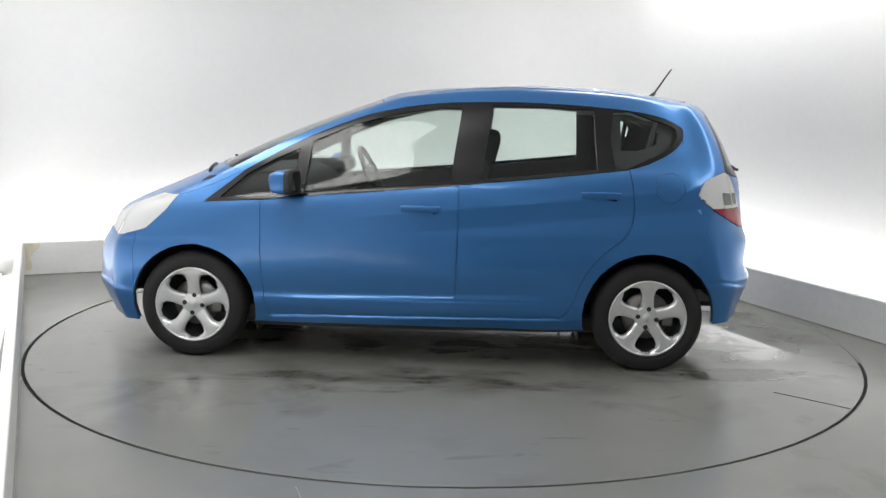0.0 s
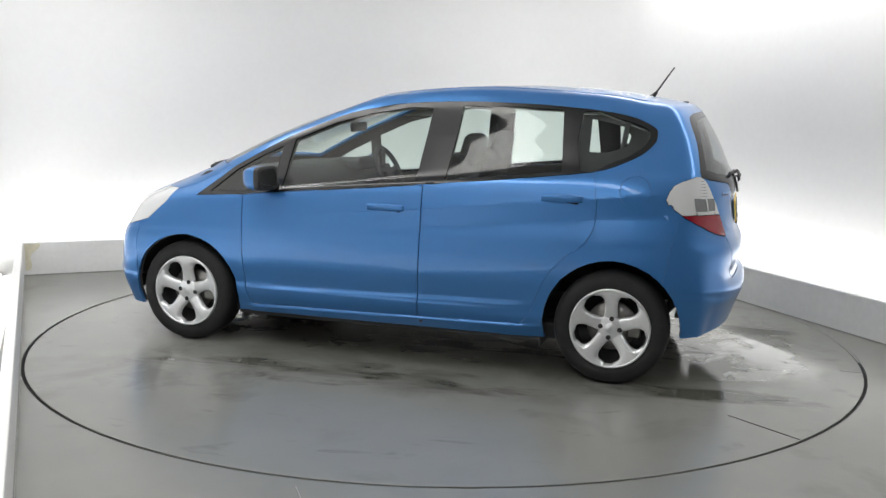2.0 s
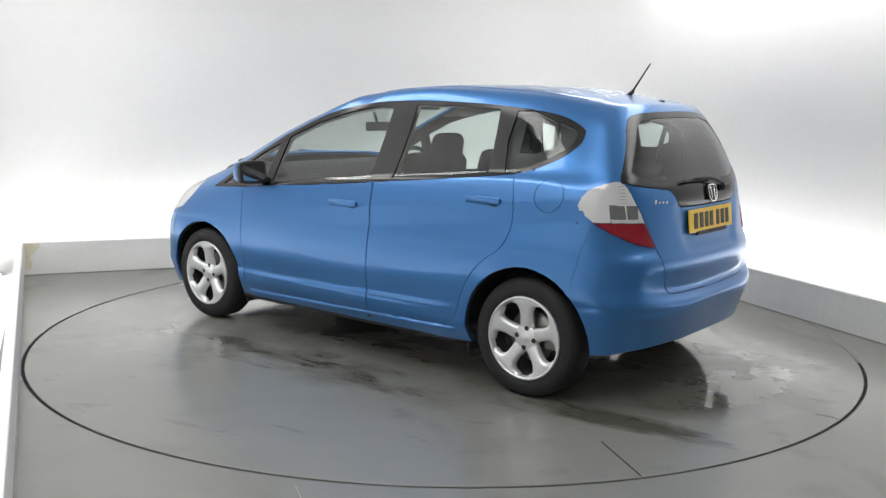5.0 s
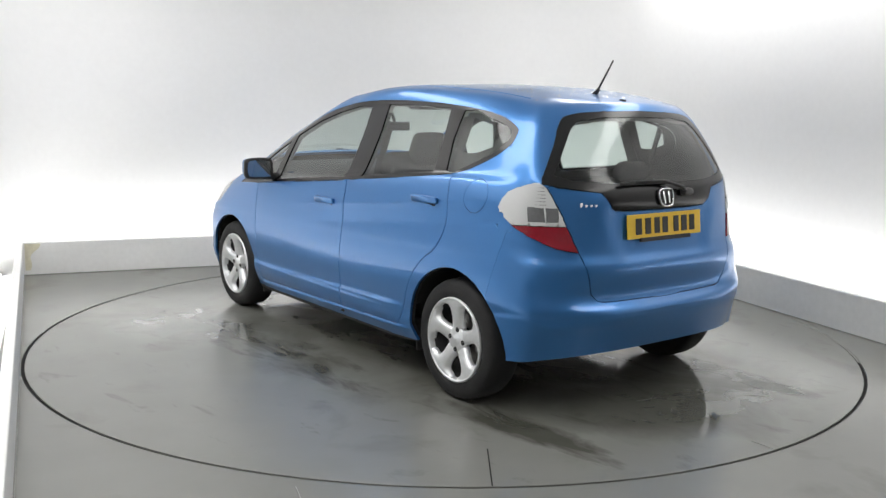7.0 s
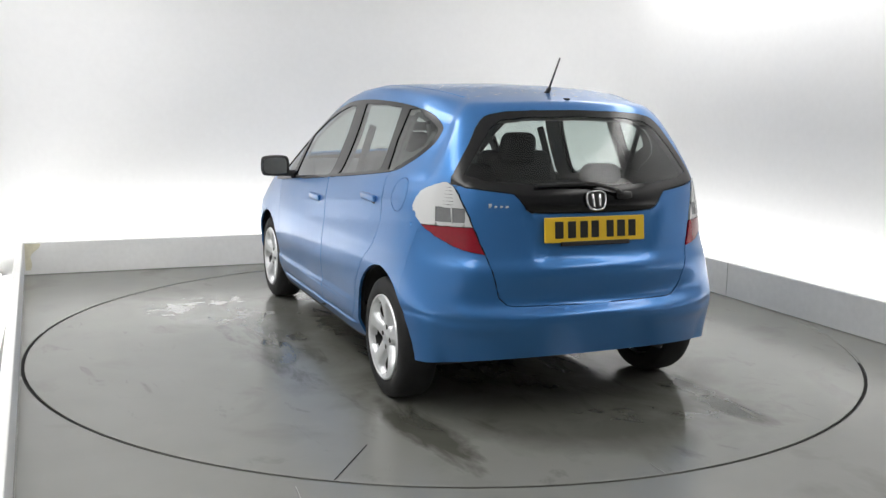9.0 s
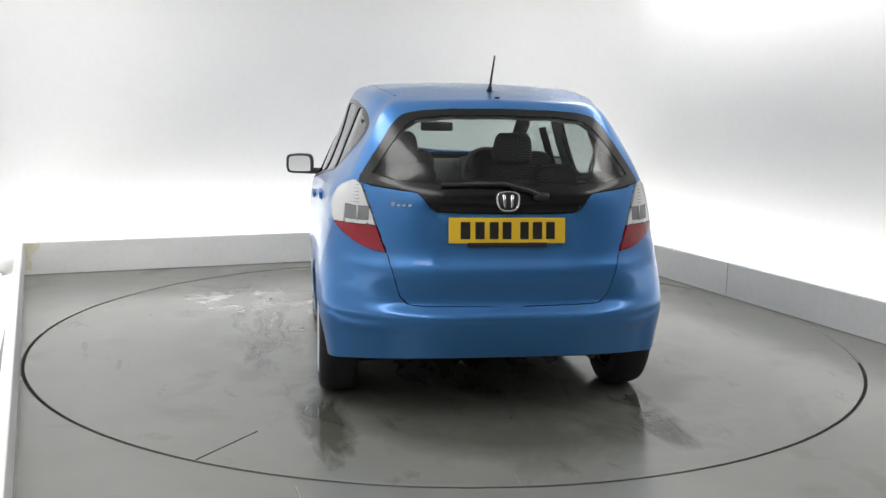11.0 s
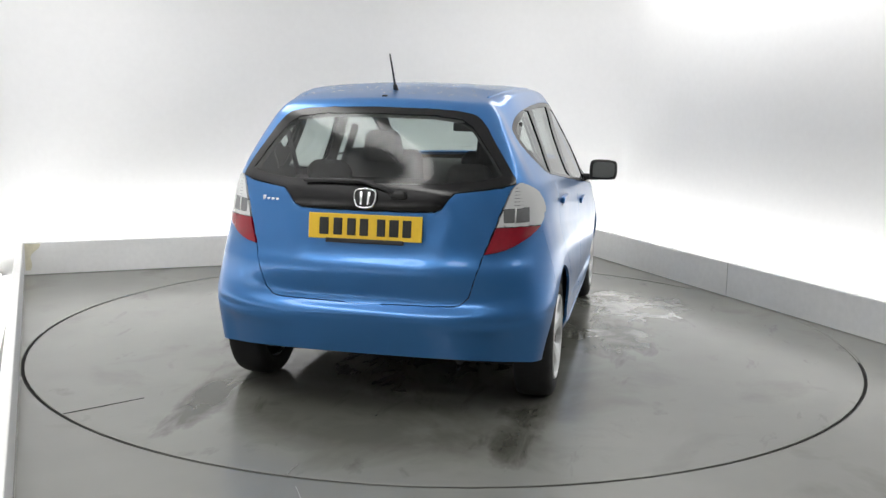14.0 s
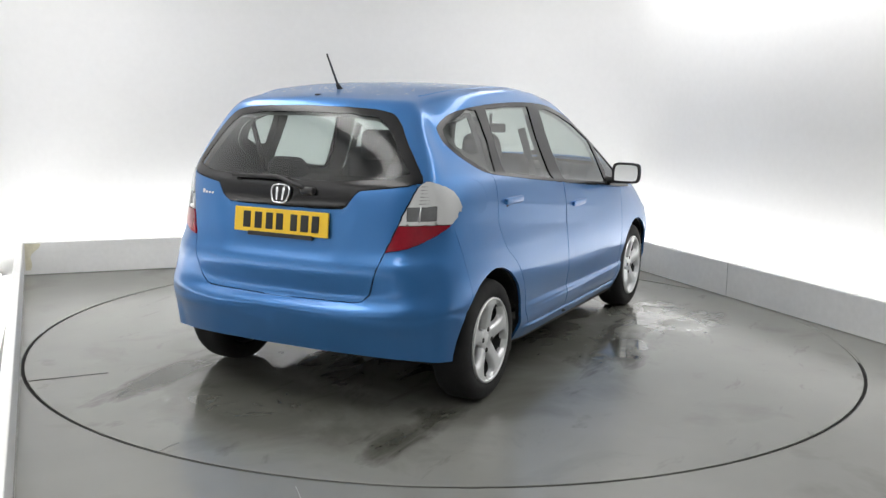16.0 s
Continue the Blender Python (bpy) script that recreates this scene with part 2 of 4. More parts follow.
def smooth_loop(poly, n=4, closed=True):
    """A rounded outline through the given corners."""
    out, k = [], len(poly)
    for i in range(k if closed else k - 1):
        p = [Vector(poly[(i + j) % k]) if closed else Vector(poly[min(max(i + j, 0), k - 1)]) for j in (-1, 0, 1, 2)]
        for s in range(n):
            t = s / n
            out.append(tuple(0.5 * (2 * p[1] + (p[2] - p[0]) * t + (2 * p[0] - 5 * p[1] + 4 * p[2] - p[3]) * t * t + (3 * p[1] - p[0] - 3 * p[2] + p[3]) * t ** 3)))
    return out if closed else out + [tuple(poly[-1])]


# ---------------------------------------------------------------- the studio
def structure(name, bm, mat, label, category, m=ROOM, smooth=False):
    ob = part(name, bm, mat, None, label, smooth)
    ob.matrix_world = m
    return tagged(ob, label, category, kind="structure")


def build_room():
    # floor sheet with a round hole for the turntable
    bm = bmesh.new()
    n, cen = 128, ROOM.inverted() @ Vector((0, 0, 0))
    inner = [bm.verts.new((cen.x + 2.4585 * math.cos(2 * math.pi * k / n), cen.y + 2.4585 * math.sin(2 * math.pi * k / n), 0)) for k in range(n)]
    outer = []
    x0, x1, y0, y1 = -TROUGH - 0.2, ROOM_W + TROUGH + 0.2, -ROOM_D - 0.2, TROUGH + 0.2
    for k in range(n):
        c, s = math.cos(2 * math.pi * k / n), math.sin(2 * math.pi * k / n)
        tx = ((x1 if c > 0 else x0) - cen.x) / c if abs(c) > 1e-6 else 1e9
        ty = ((y1 if s > 0 else y0) - cen.y) / s if abs(s) > 1e-6 else 1e9
        t = min(tx, ty)
        outer.append(bm.verts.new((cen.x + t * c, cen.y + t * s, 0)))
    for k in range(n):
        j = (k + 1) % n
        bm.faces.new((inner[k], outer[k], outer[j], inner[j]))
        d = [bm.verts.new((v.co.x, v.co.y, -0.2)) for v in (inner[j], inner[k])]
        bm.faces.new((inner[k], inner[j], d[0], d[1]))
    bmesh.ops.recalc_face_normals(bm, faces=bm.faces)
    structure("floor", bm, FLOOR, "grey painted concrete studio floor, scuffed and slightly glossy", "floor")

    # cove wall: rounded plan corners, straight up
    def wall(name, pts, mat=WHITE, label="seamless white studio wall lit from below"):
        bm = bmesh.new()
        rows = [[bm.verts.new((x, y, z)) for x, y in pts] for z in (-0.02, ROOM_H)]
        for k in range(len(pts) - 1):
            bm.faces.new((rows[0][k], rows[0][k + 1], rows[1][k + 1], rows[1][k]))
        bmesh.ops.recalc_face_normals(bm, faces=bm.faces)
        bmesh.ops.solidify(bm, geom=list(bm.faces), thickness=0.08)
        structure(name, bm, mat, label, "wall", smooth=True)
    T, R = TROUGH, 0.9
    arc = lambda cx, cy, a0, a1: [(cx + R * math.cos(radians(a0 + (a1 - a0) * k / 16)), cy + R * math.sin(radians(a0 + (a1 - a0) * k / 16))) for k in range(17)]
    cove = [(-T, -ROOM_D)] + arc(-T + R, T - R, 180, 90) + arc(ROOM_W + T - R, T - R, 90, 0) + [(ROOM_W + T, -ROOM_D)]
    wall("wall_cove", cove)
    # added unseen wall, grey so that mirrors and tail reflect something darker
    wall("wall_front", [(-T, -ROOM_D), (ROOM_W + T, -ROOM_D)], FRONT_GREY, "unseen grey wall added in place of the dark open side of the studio")
    structure("ceiling", box(ROOM_W + 2 * T + 0.3, ROOM_D + T + 0.3, 0.1, 0, (ROOM_W / 2, -ROOM_D / 2 + T / 2, ROOM_H + 0.05)), WHITE, "plain white studio ceiling", "ceiling")

    # kerbs that hide the strip lights
    def kerb(name, sx, sy, at):
        return structure(name, box(sx, sy, 0.262, 0.006, at), KERB, "low white board kerb hiding strip lights at the wall", "kerb")
    kerb("kerb_back", ROOM_W + 0.1, 0.05, (ROOM_W / 2, 0.025, 0.131))
    ob = kerb("kerb_left", 0.05, ROOM_D, (-0.025, -ROOM_D / 2, 0.131))
    ob.matrix_world = ROOM @ pose(0, 0, 0, 0, 0, 1.25)
    kerb("kerb_right", 0.05, ROOM_D, (ROOM_W + 0.025, -ROOM_D / 2, 0.131))
    # grey strips painting the joint and soft shade where the kerbs meet the floor
    structure("trim_back", box(ROOM_W, 0.006, 0.006, 0.001, (ROOM_W / 2, -0.003, 0.003)), SEAL, "grey strip painting the joint and its shade along the foot of the kerb", "trim")
    structure("trim_right", box(0.006, ROOM_D, 0.006, 0.001, (ROOM_W - 0.003, -ROOM_D / 2, 0.003)), SEAL, "grey strip painting the joint and its shade along the foot of the kerb", "trim")
    structure("trim_left", box(0.006, ROOM_D, 0.006, 0.001, (0.003, -ROOM_D / 2, 0.003)), SEAL, "grey strip painting the joint and its shade along the foot of the kerb", "trim", ROOM @ pose(0, 0, 0, 0, 0, 1.25))
    bm = bmesh.new()
    bmesh.ops.create_grid(bm, x_segments=8, y_segments=12, size=0.5)
    for v in bm.verts:
        x, z = v.co.x + 0.5, v.co.y + 0.5
        v.co = (0.012 + 0.13 * x * (0.35 + 0.65 * z ** 2) * (0.8 + 0.2 * math.sin(9 * z)), -0.002 - 0.006 * math.sin(3.14 * x) * (0.6 + 0.4 * math.sin(11 * z + 5 * x)), 0.04 + 0.215 * z)
    seal = part("corner_sealant", bm, YELLOWED)
    seal.matrix_world = ROOM
    tagged(seal, "yellowed sealant smeared in the kerb corner", "sealant")
    joint = part("floor_joint", box(0.004, 0.32, 0.003, 0, (0, -0.16, 0.0005)), SEAL, None, "", False)
    joint.matrix_world = pose(-0.545, -2.47, 0, 0, 0, 19)
    tagged(joint, "thin dark joint in the painted floor", "floor joint")
    # light fittings
    for nm, sx, sy, at in (("back", ROOM_W, 0.16, (ROOM_W / 2, 0.24, 0.019)), ("left", 0.16, 7.4, (-0.24, -3.7, 0.019)), ("right", 0.16, 7.4, (ROOM_W + 0.24, -3.7, 0.019))):
        ob = part("strip_light_housing", box(sx, sy, 0.022, 0.004, at), WHITE, None)
        ob.matrix_world = ROOM
        tagged(ob, "white metal strip light housing on the floor behind the kerb", "strip light", "strip lights behind the kerbs")
    for x in CEIL_X:
        thing = tagged(new("ceiling_light"), "long white softbox light fixed to the ceiling", "ceiling light", "ceiling softboxes")
        thing.matrix_world = ROOM @ pose(x, CEIL_Y, ROOM_H)
        bm = None
        w, ln = CEIL_W / 2 + 0.03, CEIL_L / 2 + 0.03
        for sx, sy, at in ((2 * w + 0.04, 0.04, (0, ln, -0.05)), (2 * w + 0.04, 0.04, (0, -ln, -0.05)), (0.04, 2 * ln - 0.04, (w, 0, -0.05)), (0.04, 2 * ln - 0.04, (-w, 0, -0.05))):
            bm = box(sx, sy, 0.1, 0.004, at, 1, bm)
        part("frame", bm, WHITE, thing, smooth=False)
    # white boards added on the floor of the light trough to brighten it
    for nm, sx, sy, at in (("back", ROOM_W + 2 * TROUGH, TROUGH - 0.06, (ROOM_W / 2, TROUGH / 2 + 0.025, 0.004)), ("left", TROUGH - 0.06, ROOM_D, (-TROUGH / 2 - 0.025, -ROOM_D / 2, 0.004)), ("right", TROUGH - 0.06, ROOM_D, (ROOM_W + TROUGH / 2 + 0.025, -ROOM_D / 2, 0.004))):
        structure("trough_" + nm, box(sx, sy, 0.008, 0, at), WHITE, "white board added to brighten the floor of the light trough", "trough board")
    # joint between two boards of the kerb, and an added strip that closes part of the round gap
    structure("kerb_joint", box(0.003, 0.003, 0.256, 0, (ROOM_W - 0.0005, -2.39, 0.131)), SEAL, "thin grey butt joint in the kerb board", "joint")
    bm = bmesh.new()
    rows = [[bm.verts.new((r * math.cos(radians(a)), r * math.sin(radians(a)), z)) for a in range(-14, 40, 2)] for r, z in ((2.4425, -0.02), (2.4425, -0.001), (2.4582, -0.001), (2.4582, -0.02))]
    for p, q in zip(rows, rows[1:]):
        for k in range(len(p) - 1):
            bm.faces.new((p[k], p[k + 1], q[k + 1], q[k]))
    bmesh.ops.recalc_face_normals(bm, faces=bm.faces)
    structure("gap_filler", bm, FLOOR, "added strip in floor paint closing part of the gap round the turntable", "filler", Matrix.Identity(4))


build_room()


def build_turntable():
    thing = tagged(new("turntable"), "round grey painted car turntable flush with the floor, wet in patches", "turntable")
    bm = bmesh.new()
    n = 128
    rows = [[bm.verts.new((r * math.cos(2 * math.pi * k / n), r * math.sin(2 * math.pi * k / n), z)) for k in range(n)] for r, z in ((2.44, -0.05), (2.44, -0.002), (2.438, 0.0), (1.8, 0), (1.2, 0), (0.6, 0))]
    for a, b in zip(rows, rows[1:]):
        for k in range(n):
            bm.faces.new((a[k], a[(k + 1) % n], b[(k + 1) % n], b[k]))
    bm.faces.new(rows[-1])
    bmesh.ops.recalc_face_normals(bm, faces=bm.faces)
    part("plate", bm, PLATE, thing, smooth=False)
    part("edge_seal", lathe([(2.463, -0.06), (2.463, -0.007), (2.436, -0.007), (2.436, -0.06)], 128, "z"), GAP, thing, "black gap round the plate")
    for a0, r0, ln, turn, wide in SEAMS:
        c = Vector((r0 * math.cos(radians(a0)), r0 * math.sin(radians(a0)), 0.0))
        part("seam", box(ln, wide, 0.003, 0, (ln / 2, 0, 0.0005)), GAP if wide > 0.004 else SEAL, thing, "dark plate joint", False, Matrix.Translation(c) @ pose(0, 0, 0, 0, 0, turn))
    return thing


SEAMS = [(324.1, 2.436, 0.38, 140.0, 0.005), (354.96, 2.436, 0.11, 176.2, 0.003)]
turntable = build_turntable()

# ---------------------------------------------------------------- the car: body surface
# Rings of control points from the nose to the tail, for the half with y > 0; rear axle at x = 0, ground z = 0.
RINGS = []
ring = RINGS.append
ring([(3.16, 0, .20), (3.13, .40, .20), (2.98, .68, .20), (2.80, .765, .19), (2.20, .775, .19), (1.6, .775, .19), (.9, .775, .195), (.37, .775, .205), (-.33, .785, .27), (-.478, .65, .285), (-.568, .375, .30), (-.58, 0, .30)])
ring([(3.24, 0, .36), (3.20, .42, .36), (3.04, .70, .36), (2.83, .805, .33), (2.19, .822, .30), (1.6, .825, .285), (.9, .825, .285), (.36, .82, .30), (-.33, .805, .38), (-.505, .655, .39), (-.600, .38, .40), (-.618, 0, .40)])
ring([(3.23, 0, .53), (3.19, .42, .53), (3.04, .69, .53), (2.82, .825, .52), (2.19, .838, .50), (1.6, .842, .5), (.9, .842, .5), (.3, .84, .52), (-.31, .825, .535), (-.530, .670, .515), (-.620, .38, .508), (-.641, 0, .506)])
ring([(3.21, 0, .60), (3.17, .42, .60), (3.03, .68, .61), (2.82, .82, .60), (2.19, .84, .60), (1.6, .845, .6), (.9, .845, .6), (.25, .842, .62), (-.30, .817, .62), (-.514, .660, .585), (-.577, .38, .562), (-.593, 0, .56)])
ring([(3.16, 0, .67), (3.12, .42, .68), (2.99, .66, .69), (2.80, .80, .70), (2.19, .834, .72), (1.6, .838, .74), (.9, .838, .76), (.2, .83, .78), (-.27, .79, .80), (-.487, .62, .79), (-.571, .36, .79), (-.589, 0, .79)])
ring([(3.03, 0, .80), (2.99, .40, .81), (2.88, .60, .83), (2.70, .745, .845), (2.18, .803, .868), (1.6, .802, .93), (.9, .796, .985), (.15, .771, 1.03), (-.24, .745, 1.02), (-.435, .625, 1.03), (-.545, .35, 1.01), (-.563, 0, 1.005)])
ring([(2.60, 0, 1.005), (2.57, .35, 1.0), (2.50, .58, .99), (2.36, .705, .975), (2.08, .765, .955), (1.6, .758, 1.0), (.9, .745, 1.06), (.15, .722, 1.11), (-.21, .69, 1.12), (-.394, .628, 1.12), (-.505, .34, 1.10), (-.525, 0, 1.10)])
ring([(2.07, 0, 1.245), (2.04, .33, 1.245), (1.98, .53, 1.245), (1.88, .632, 1.225), (1.70, .668, 1.21), (1.4, .675, 1.22), (.85, .672, 1.245), (.12, .652, 1.27), (-.19, .602, 1.27), (-.335, .562, 1.27), (-.425, .315, 1.27), (-.443, 0, 1.275)])
ring([(1.53, 0, 1.435), (1.51, .30, 1.43), (1.48, .45, 1.42), (1.43, .545, 1.42), (1.28, .575, 1.42), (1.08, .587, 1.437), (.72, .59, 1.447), (.15, .572, 1.42), (-.15, .53, 1.385), (-.262, .482, 1.392), (-.325, .275, 1.405), (-.342, 0, 1.412)])
ring([(1.34, 0, 1.478), (1.33, .25, 1.475), (1.30, .38, 1.467), (1.26, .46, 1.462), (1.16, .495, 1.475), (1.0, .507, 1.489), (.68, .512, 1.50), (.15, .495, 1.474), (-.11, .45, 1.44), (-.19, .398, 1.437), (-.24, .22, 1.44), (-.25, 0, 1.445)])
ring([(1.10, 0, 1.502), (1.09, .14, 1.502), (1.07, .21, 1.50), (1.04, .25, 1.50), (.97, .27, 1.506), (.86, .28, 1.508), (.60, .28, 1.516), (.2, .27, 1.503), (.02, .25, 1.481), (-.04, .21, 1.474), (-.08, .12, 1.471), (-.09, 0, 1.471)])
ring([(.95, 0, 1.506), (.94, 0, 1.507), (.93, 0, 1.508), (.91, 0, 1.510), (.86, 0, 1.513), (.78, 0, 1.519), (.55, 0, 1.523), (.25, 0, 1.511), (.12, 0, 1.499), (.08, 0, 1.495), (.05, 0, 1.492), (.04, 0, 1.491)])
# doors and sills share one fair section
def fair(z):
    return 0.843 - (0.28 * (0.56 - z) ** 2 if z < 0.56 else 0.24 * (z - 0.56) ** 1.8)


for k in range(1, 6):
    for c in (4, 5, 6, 7):
        x, y, z = RINGS[k][c]
        RINGS[k][c] = (x, fair(z) - (0.006 if c == 7 and k == 5 else 0), z)
# the crease low on the doors: two rings close together, one proud and one drawn in
for blend, out in ((0.30, 0.004), (0.46, -0.004)):
    k = 2 if out > 0 else 3
    RINGS.insert(k, [tuple(a + (b - a) * blend + (out if c == 1 and 4 <= i <= 6 else 0) for c, (a, b) in enumerate(zip(p, q))) for i, (p, q) in enumerate(zip(RINGS[1], RINGS[k]))])
# one convex face for the tail bumper below its ledge
for k, z, back in ((2, .445, (.0, .0, .0)), (3, .478, (.006, .008, .009))):
    RINGS[k][8] = (-.325, .818, z + .02)
    RINGS[k][9:] = [(-.522 - back[0] * .5, .668, z), (-.618 - back[1], .38, z), (-.632 - back[2], 0, z)]
# the fold across the tailgate under the plate
low, high = RINGS[5], RINGS[6]
fold = [tuple((a + b) / 2 for a, b in zip(p, q)) for p, q in zip(low, high)]
fold[9:] = [(-.512, .640, .70), (-.600, .37, .685), (-.618, 0, .685)]
for c in (4, 5, 6, 7):
    fold[c] = (fold[c][0], fair(fold[c][2]), fold[c][2])
RINGS.insert(6, fold)
# a slightly higher, fuller roof and a shorter nose
for row in RINGS:
    for c, (x, y, z) in enumerate(row):
        lift = min(1.0, max(0.0, (z - 1.25) / 0.2))
        row[c] = (x - (0.03 if x > 2.9 and z < 0.75 else 0.0), y * (1 + 0.022 * lift), z + 0.012 * lift)
USTEP, VSTEP = 12, 7


def catmull(a, b, c, d, t):
    return 0.5 * (2 * b + (c - a) * t + (2 * a - 5 * b + 4 * c - d) * t * t + (3 * b - a - 3 * c + d) * t ** 3)


def body_grid():
    """The half surface as points[row][column]."""
    rings = [np.array(r) for r in RINGS]
    flip = np.array([1, -1, 1])
    fine = []
    for r in rings:
        ext = np.vstack([r[1] * flip, r, r[-2] * flip])
        fine.append(np.array([catmull(*ext[i:i + 4], k / USTEP) for i in range(len(r) - 1) for k in range(USTEP)] + [r[-1]]))
    fine = np.array(fine)
    ext = np.concatenate([[2 * fine[0] - fine[1]], fine, [fine[-2] * flip]])
    rows = [catmull(*ext[i:i + 4], k / VSTEP) for i in range(len(fine) - 1) for k in range(VSTEP)] + [fine[-1]]
    rows = np.array(rows)
    rows[:, :, 1] = np.maximum(rows[:, :, 1], 0)
    return rows


# outlines of panels, side view (x, z)
DLO = [(2.43, .868), (2.09, .891), (1.888, .913), (1.13, .982), (.5, 1.047), (.134, 1.09), (.02, 1.122), (-.10, 1.18), (-.158, 1.235), (-.172, 1.28), (-.15, 1.325), (.015, 1.386), (.347, 1.421), (.779, 1.436), (1.151, 1.424), (1.4, 1.388), (1.585, 1.342), (1.895, 1.218), (2.217, 1.043)]
DLO = DLO[:1] + smooth_loop(DLO[1:], 3, False)
PANE_VENT = [(2.34, .895), (2.08, .91), (1.945, .925), (1.915, 1.165), (2.05, 1.105), (2.20, 1.02)]
PANE_FRONT = [(1.875, .935), (1.5, .968), (1.085, 1.004), (1.03, 1.395), (1.15, 1.398), (1.38, 1.362), (1.6, 1.305), (1.845, 1.205)]
PANE_REAR = [(.915, 1.022), (.6, 1.055), (.295, 1.088), (.315, 1.40), (.6, 1.412), (.86, 1.412)]
PANE_QUARTER = [(.20, 1.10), (.06, 1.13), (-.075, 1.195), (-.125, 1.245), (-.135, 1.285), (-.11, 1.318), (.02, 1.36), (.21, 1.392)]
PANE_QUARTER = smooth_loop(PANE_QUARTER, 2)
DOOR_FRONT = [(2.108, .888), (2.106, .60), (2.09, .36), (2.06, .256), (1.04, .272), (1.034, .6), (1.03, .99)]
DOOR_REAR_RAW = [(1.03, .992), (1.034, .6), (1.04, .272), (.47, .283), (.415, .35), (.375, .46), (.33, .55), (.25, .65), (.145, .73), (.10, .83), (.098, .95), (.125, 1.092)]
DOOR_REAR = DOOR_REAR_RAW[:3] + smooth_loop(DOOR_REAR_RAW[3:], 3, False)
FUEL = [(-.09 + .078 * math.cos(2 * math.pi * k / 20), 1.0 + .078 * math.sin(2 * math.pi * k / 20)) for k in range(20)]
ARCH_F = [(2.487 + .347 * math.cos(radians(a)), .295 + .345 * math.sin(radians(a))) for a in range(0, 360, 10)]
ARCH_R = [(.0 + .352 * math.cos(radians(a)), .30 + .352 * math.sin(radians(a))) for a in range(0, 360, 10)]
HEADLAMP = [(2.585, .90), (2.64, .82), (2.75, .715), (2.93, .665), (3.08, .69), (3.03, .76), (2.85, .85), (2.70, .90)]
QUARTER_INNER = [(.165, 1.20), (.07, 1.20), (-.03, 1.235), (-.045, 1.29), (-.01, 1.335), (.165, 1.372)]
# pressed lines along the side: (front x, z there, rise per metre towards the tail)
SHOULDER, CREASE, LIP = (1.134, .846, .104), (1.9, .374, .020), (2.055, .254, .019)
# rear view (y, z)
LAMP_EDGE = smooth_loop([(.533, .772), (.62, .79), (.70, .835), (.748, .885), (.758, .932), (.758, .972), (.730, 1.035), (.69, 1.07), (.655, 1.082), (.632, 1.055)], 2, False)
TAILLAMP = LAMP_EDGE + [(.585, .92)]
LENS_GREY = [(.605, .91), (.60, .968), (.70, .972), (.705, .91)]
SCREEN = [(0, 1.405), (.27, 1.398), (.40, 1.385), (.47, 1.355), (.545, 1.25), (.64, 1.105), (.648, 1.075), (.55, 1.058), (.39, 1.035), (.335, .965), (.31, .952), (0, .95), (-.1, .95), (-.1, 1.405)]
SCREEN = smooth_loop(SCREEN[:6], 3, False) + SCREEN[6:]
PANE_SCREEN = [(0, 1.375), (.25, 1.37), (.385, 1.355), (.44, 1.32), (.52, 1.215), (.59, 1.115), (.50, 1.09), (.3, 1.075), (0, 1.07), (-.1, 1.07), (-.1, 1.375)]
TAILGATE = [(.632, 1.06), (.585, .92), (.533, .772), (.50, .66), (.475, .58), (.44, .548), (.39, .541), (0, .535), (-.1, .535), (-.1, 1.2), (.5, 1.2)]


def span(x, a, b, soft):
    """1 between a and b, falling to 0 over soft inside each end."""
    return min(1.0, max(0.0, (x - a) / soft)) * min(1.0, max(0.0, (b - x) / soft))


def pressed(x, z):
    """How far the side is pressed out at (x, z): the shoulder line, the door crease and the sill lip."""
    out = 0.0
    x0, z0, rise = SHOULDER
    s = z0 + (x0 - x) * rise - z
    if s > 0:
        out -= 0.012 * span(x, -.30, 1.75, .10 if x < .7 else .8) * min(1.0, s / .10) * max(0.0, 1 - max(0.0, s - .10) / .24)
    elif s > -.02:
        out += 0.0015 * span(x, -.30, 1.75, .3) * (1 + s / .02)
    x0, z0, rise = CREASE
    s = z0 + (x0 - x) * rise - z
    if s > 0:
        out += 0.009 * span(x, .40, 2.02, .12) * min(1.0, s / .012) * max(0.0, 1 - max(0.0, s - .012) / .09)
    x0, z0, rise = LIP
    s = z0 + (x0 - x) * rise - z
    if s > 0:
        out += 0.012 * span(x, .38, 2.09, .05) * min(1.0, s / .008)
    return out


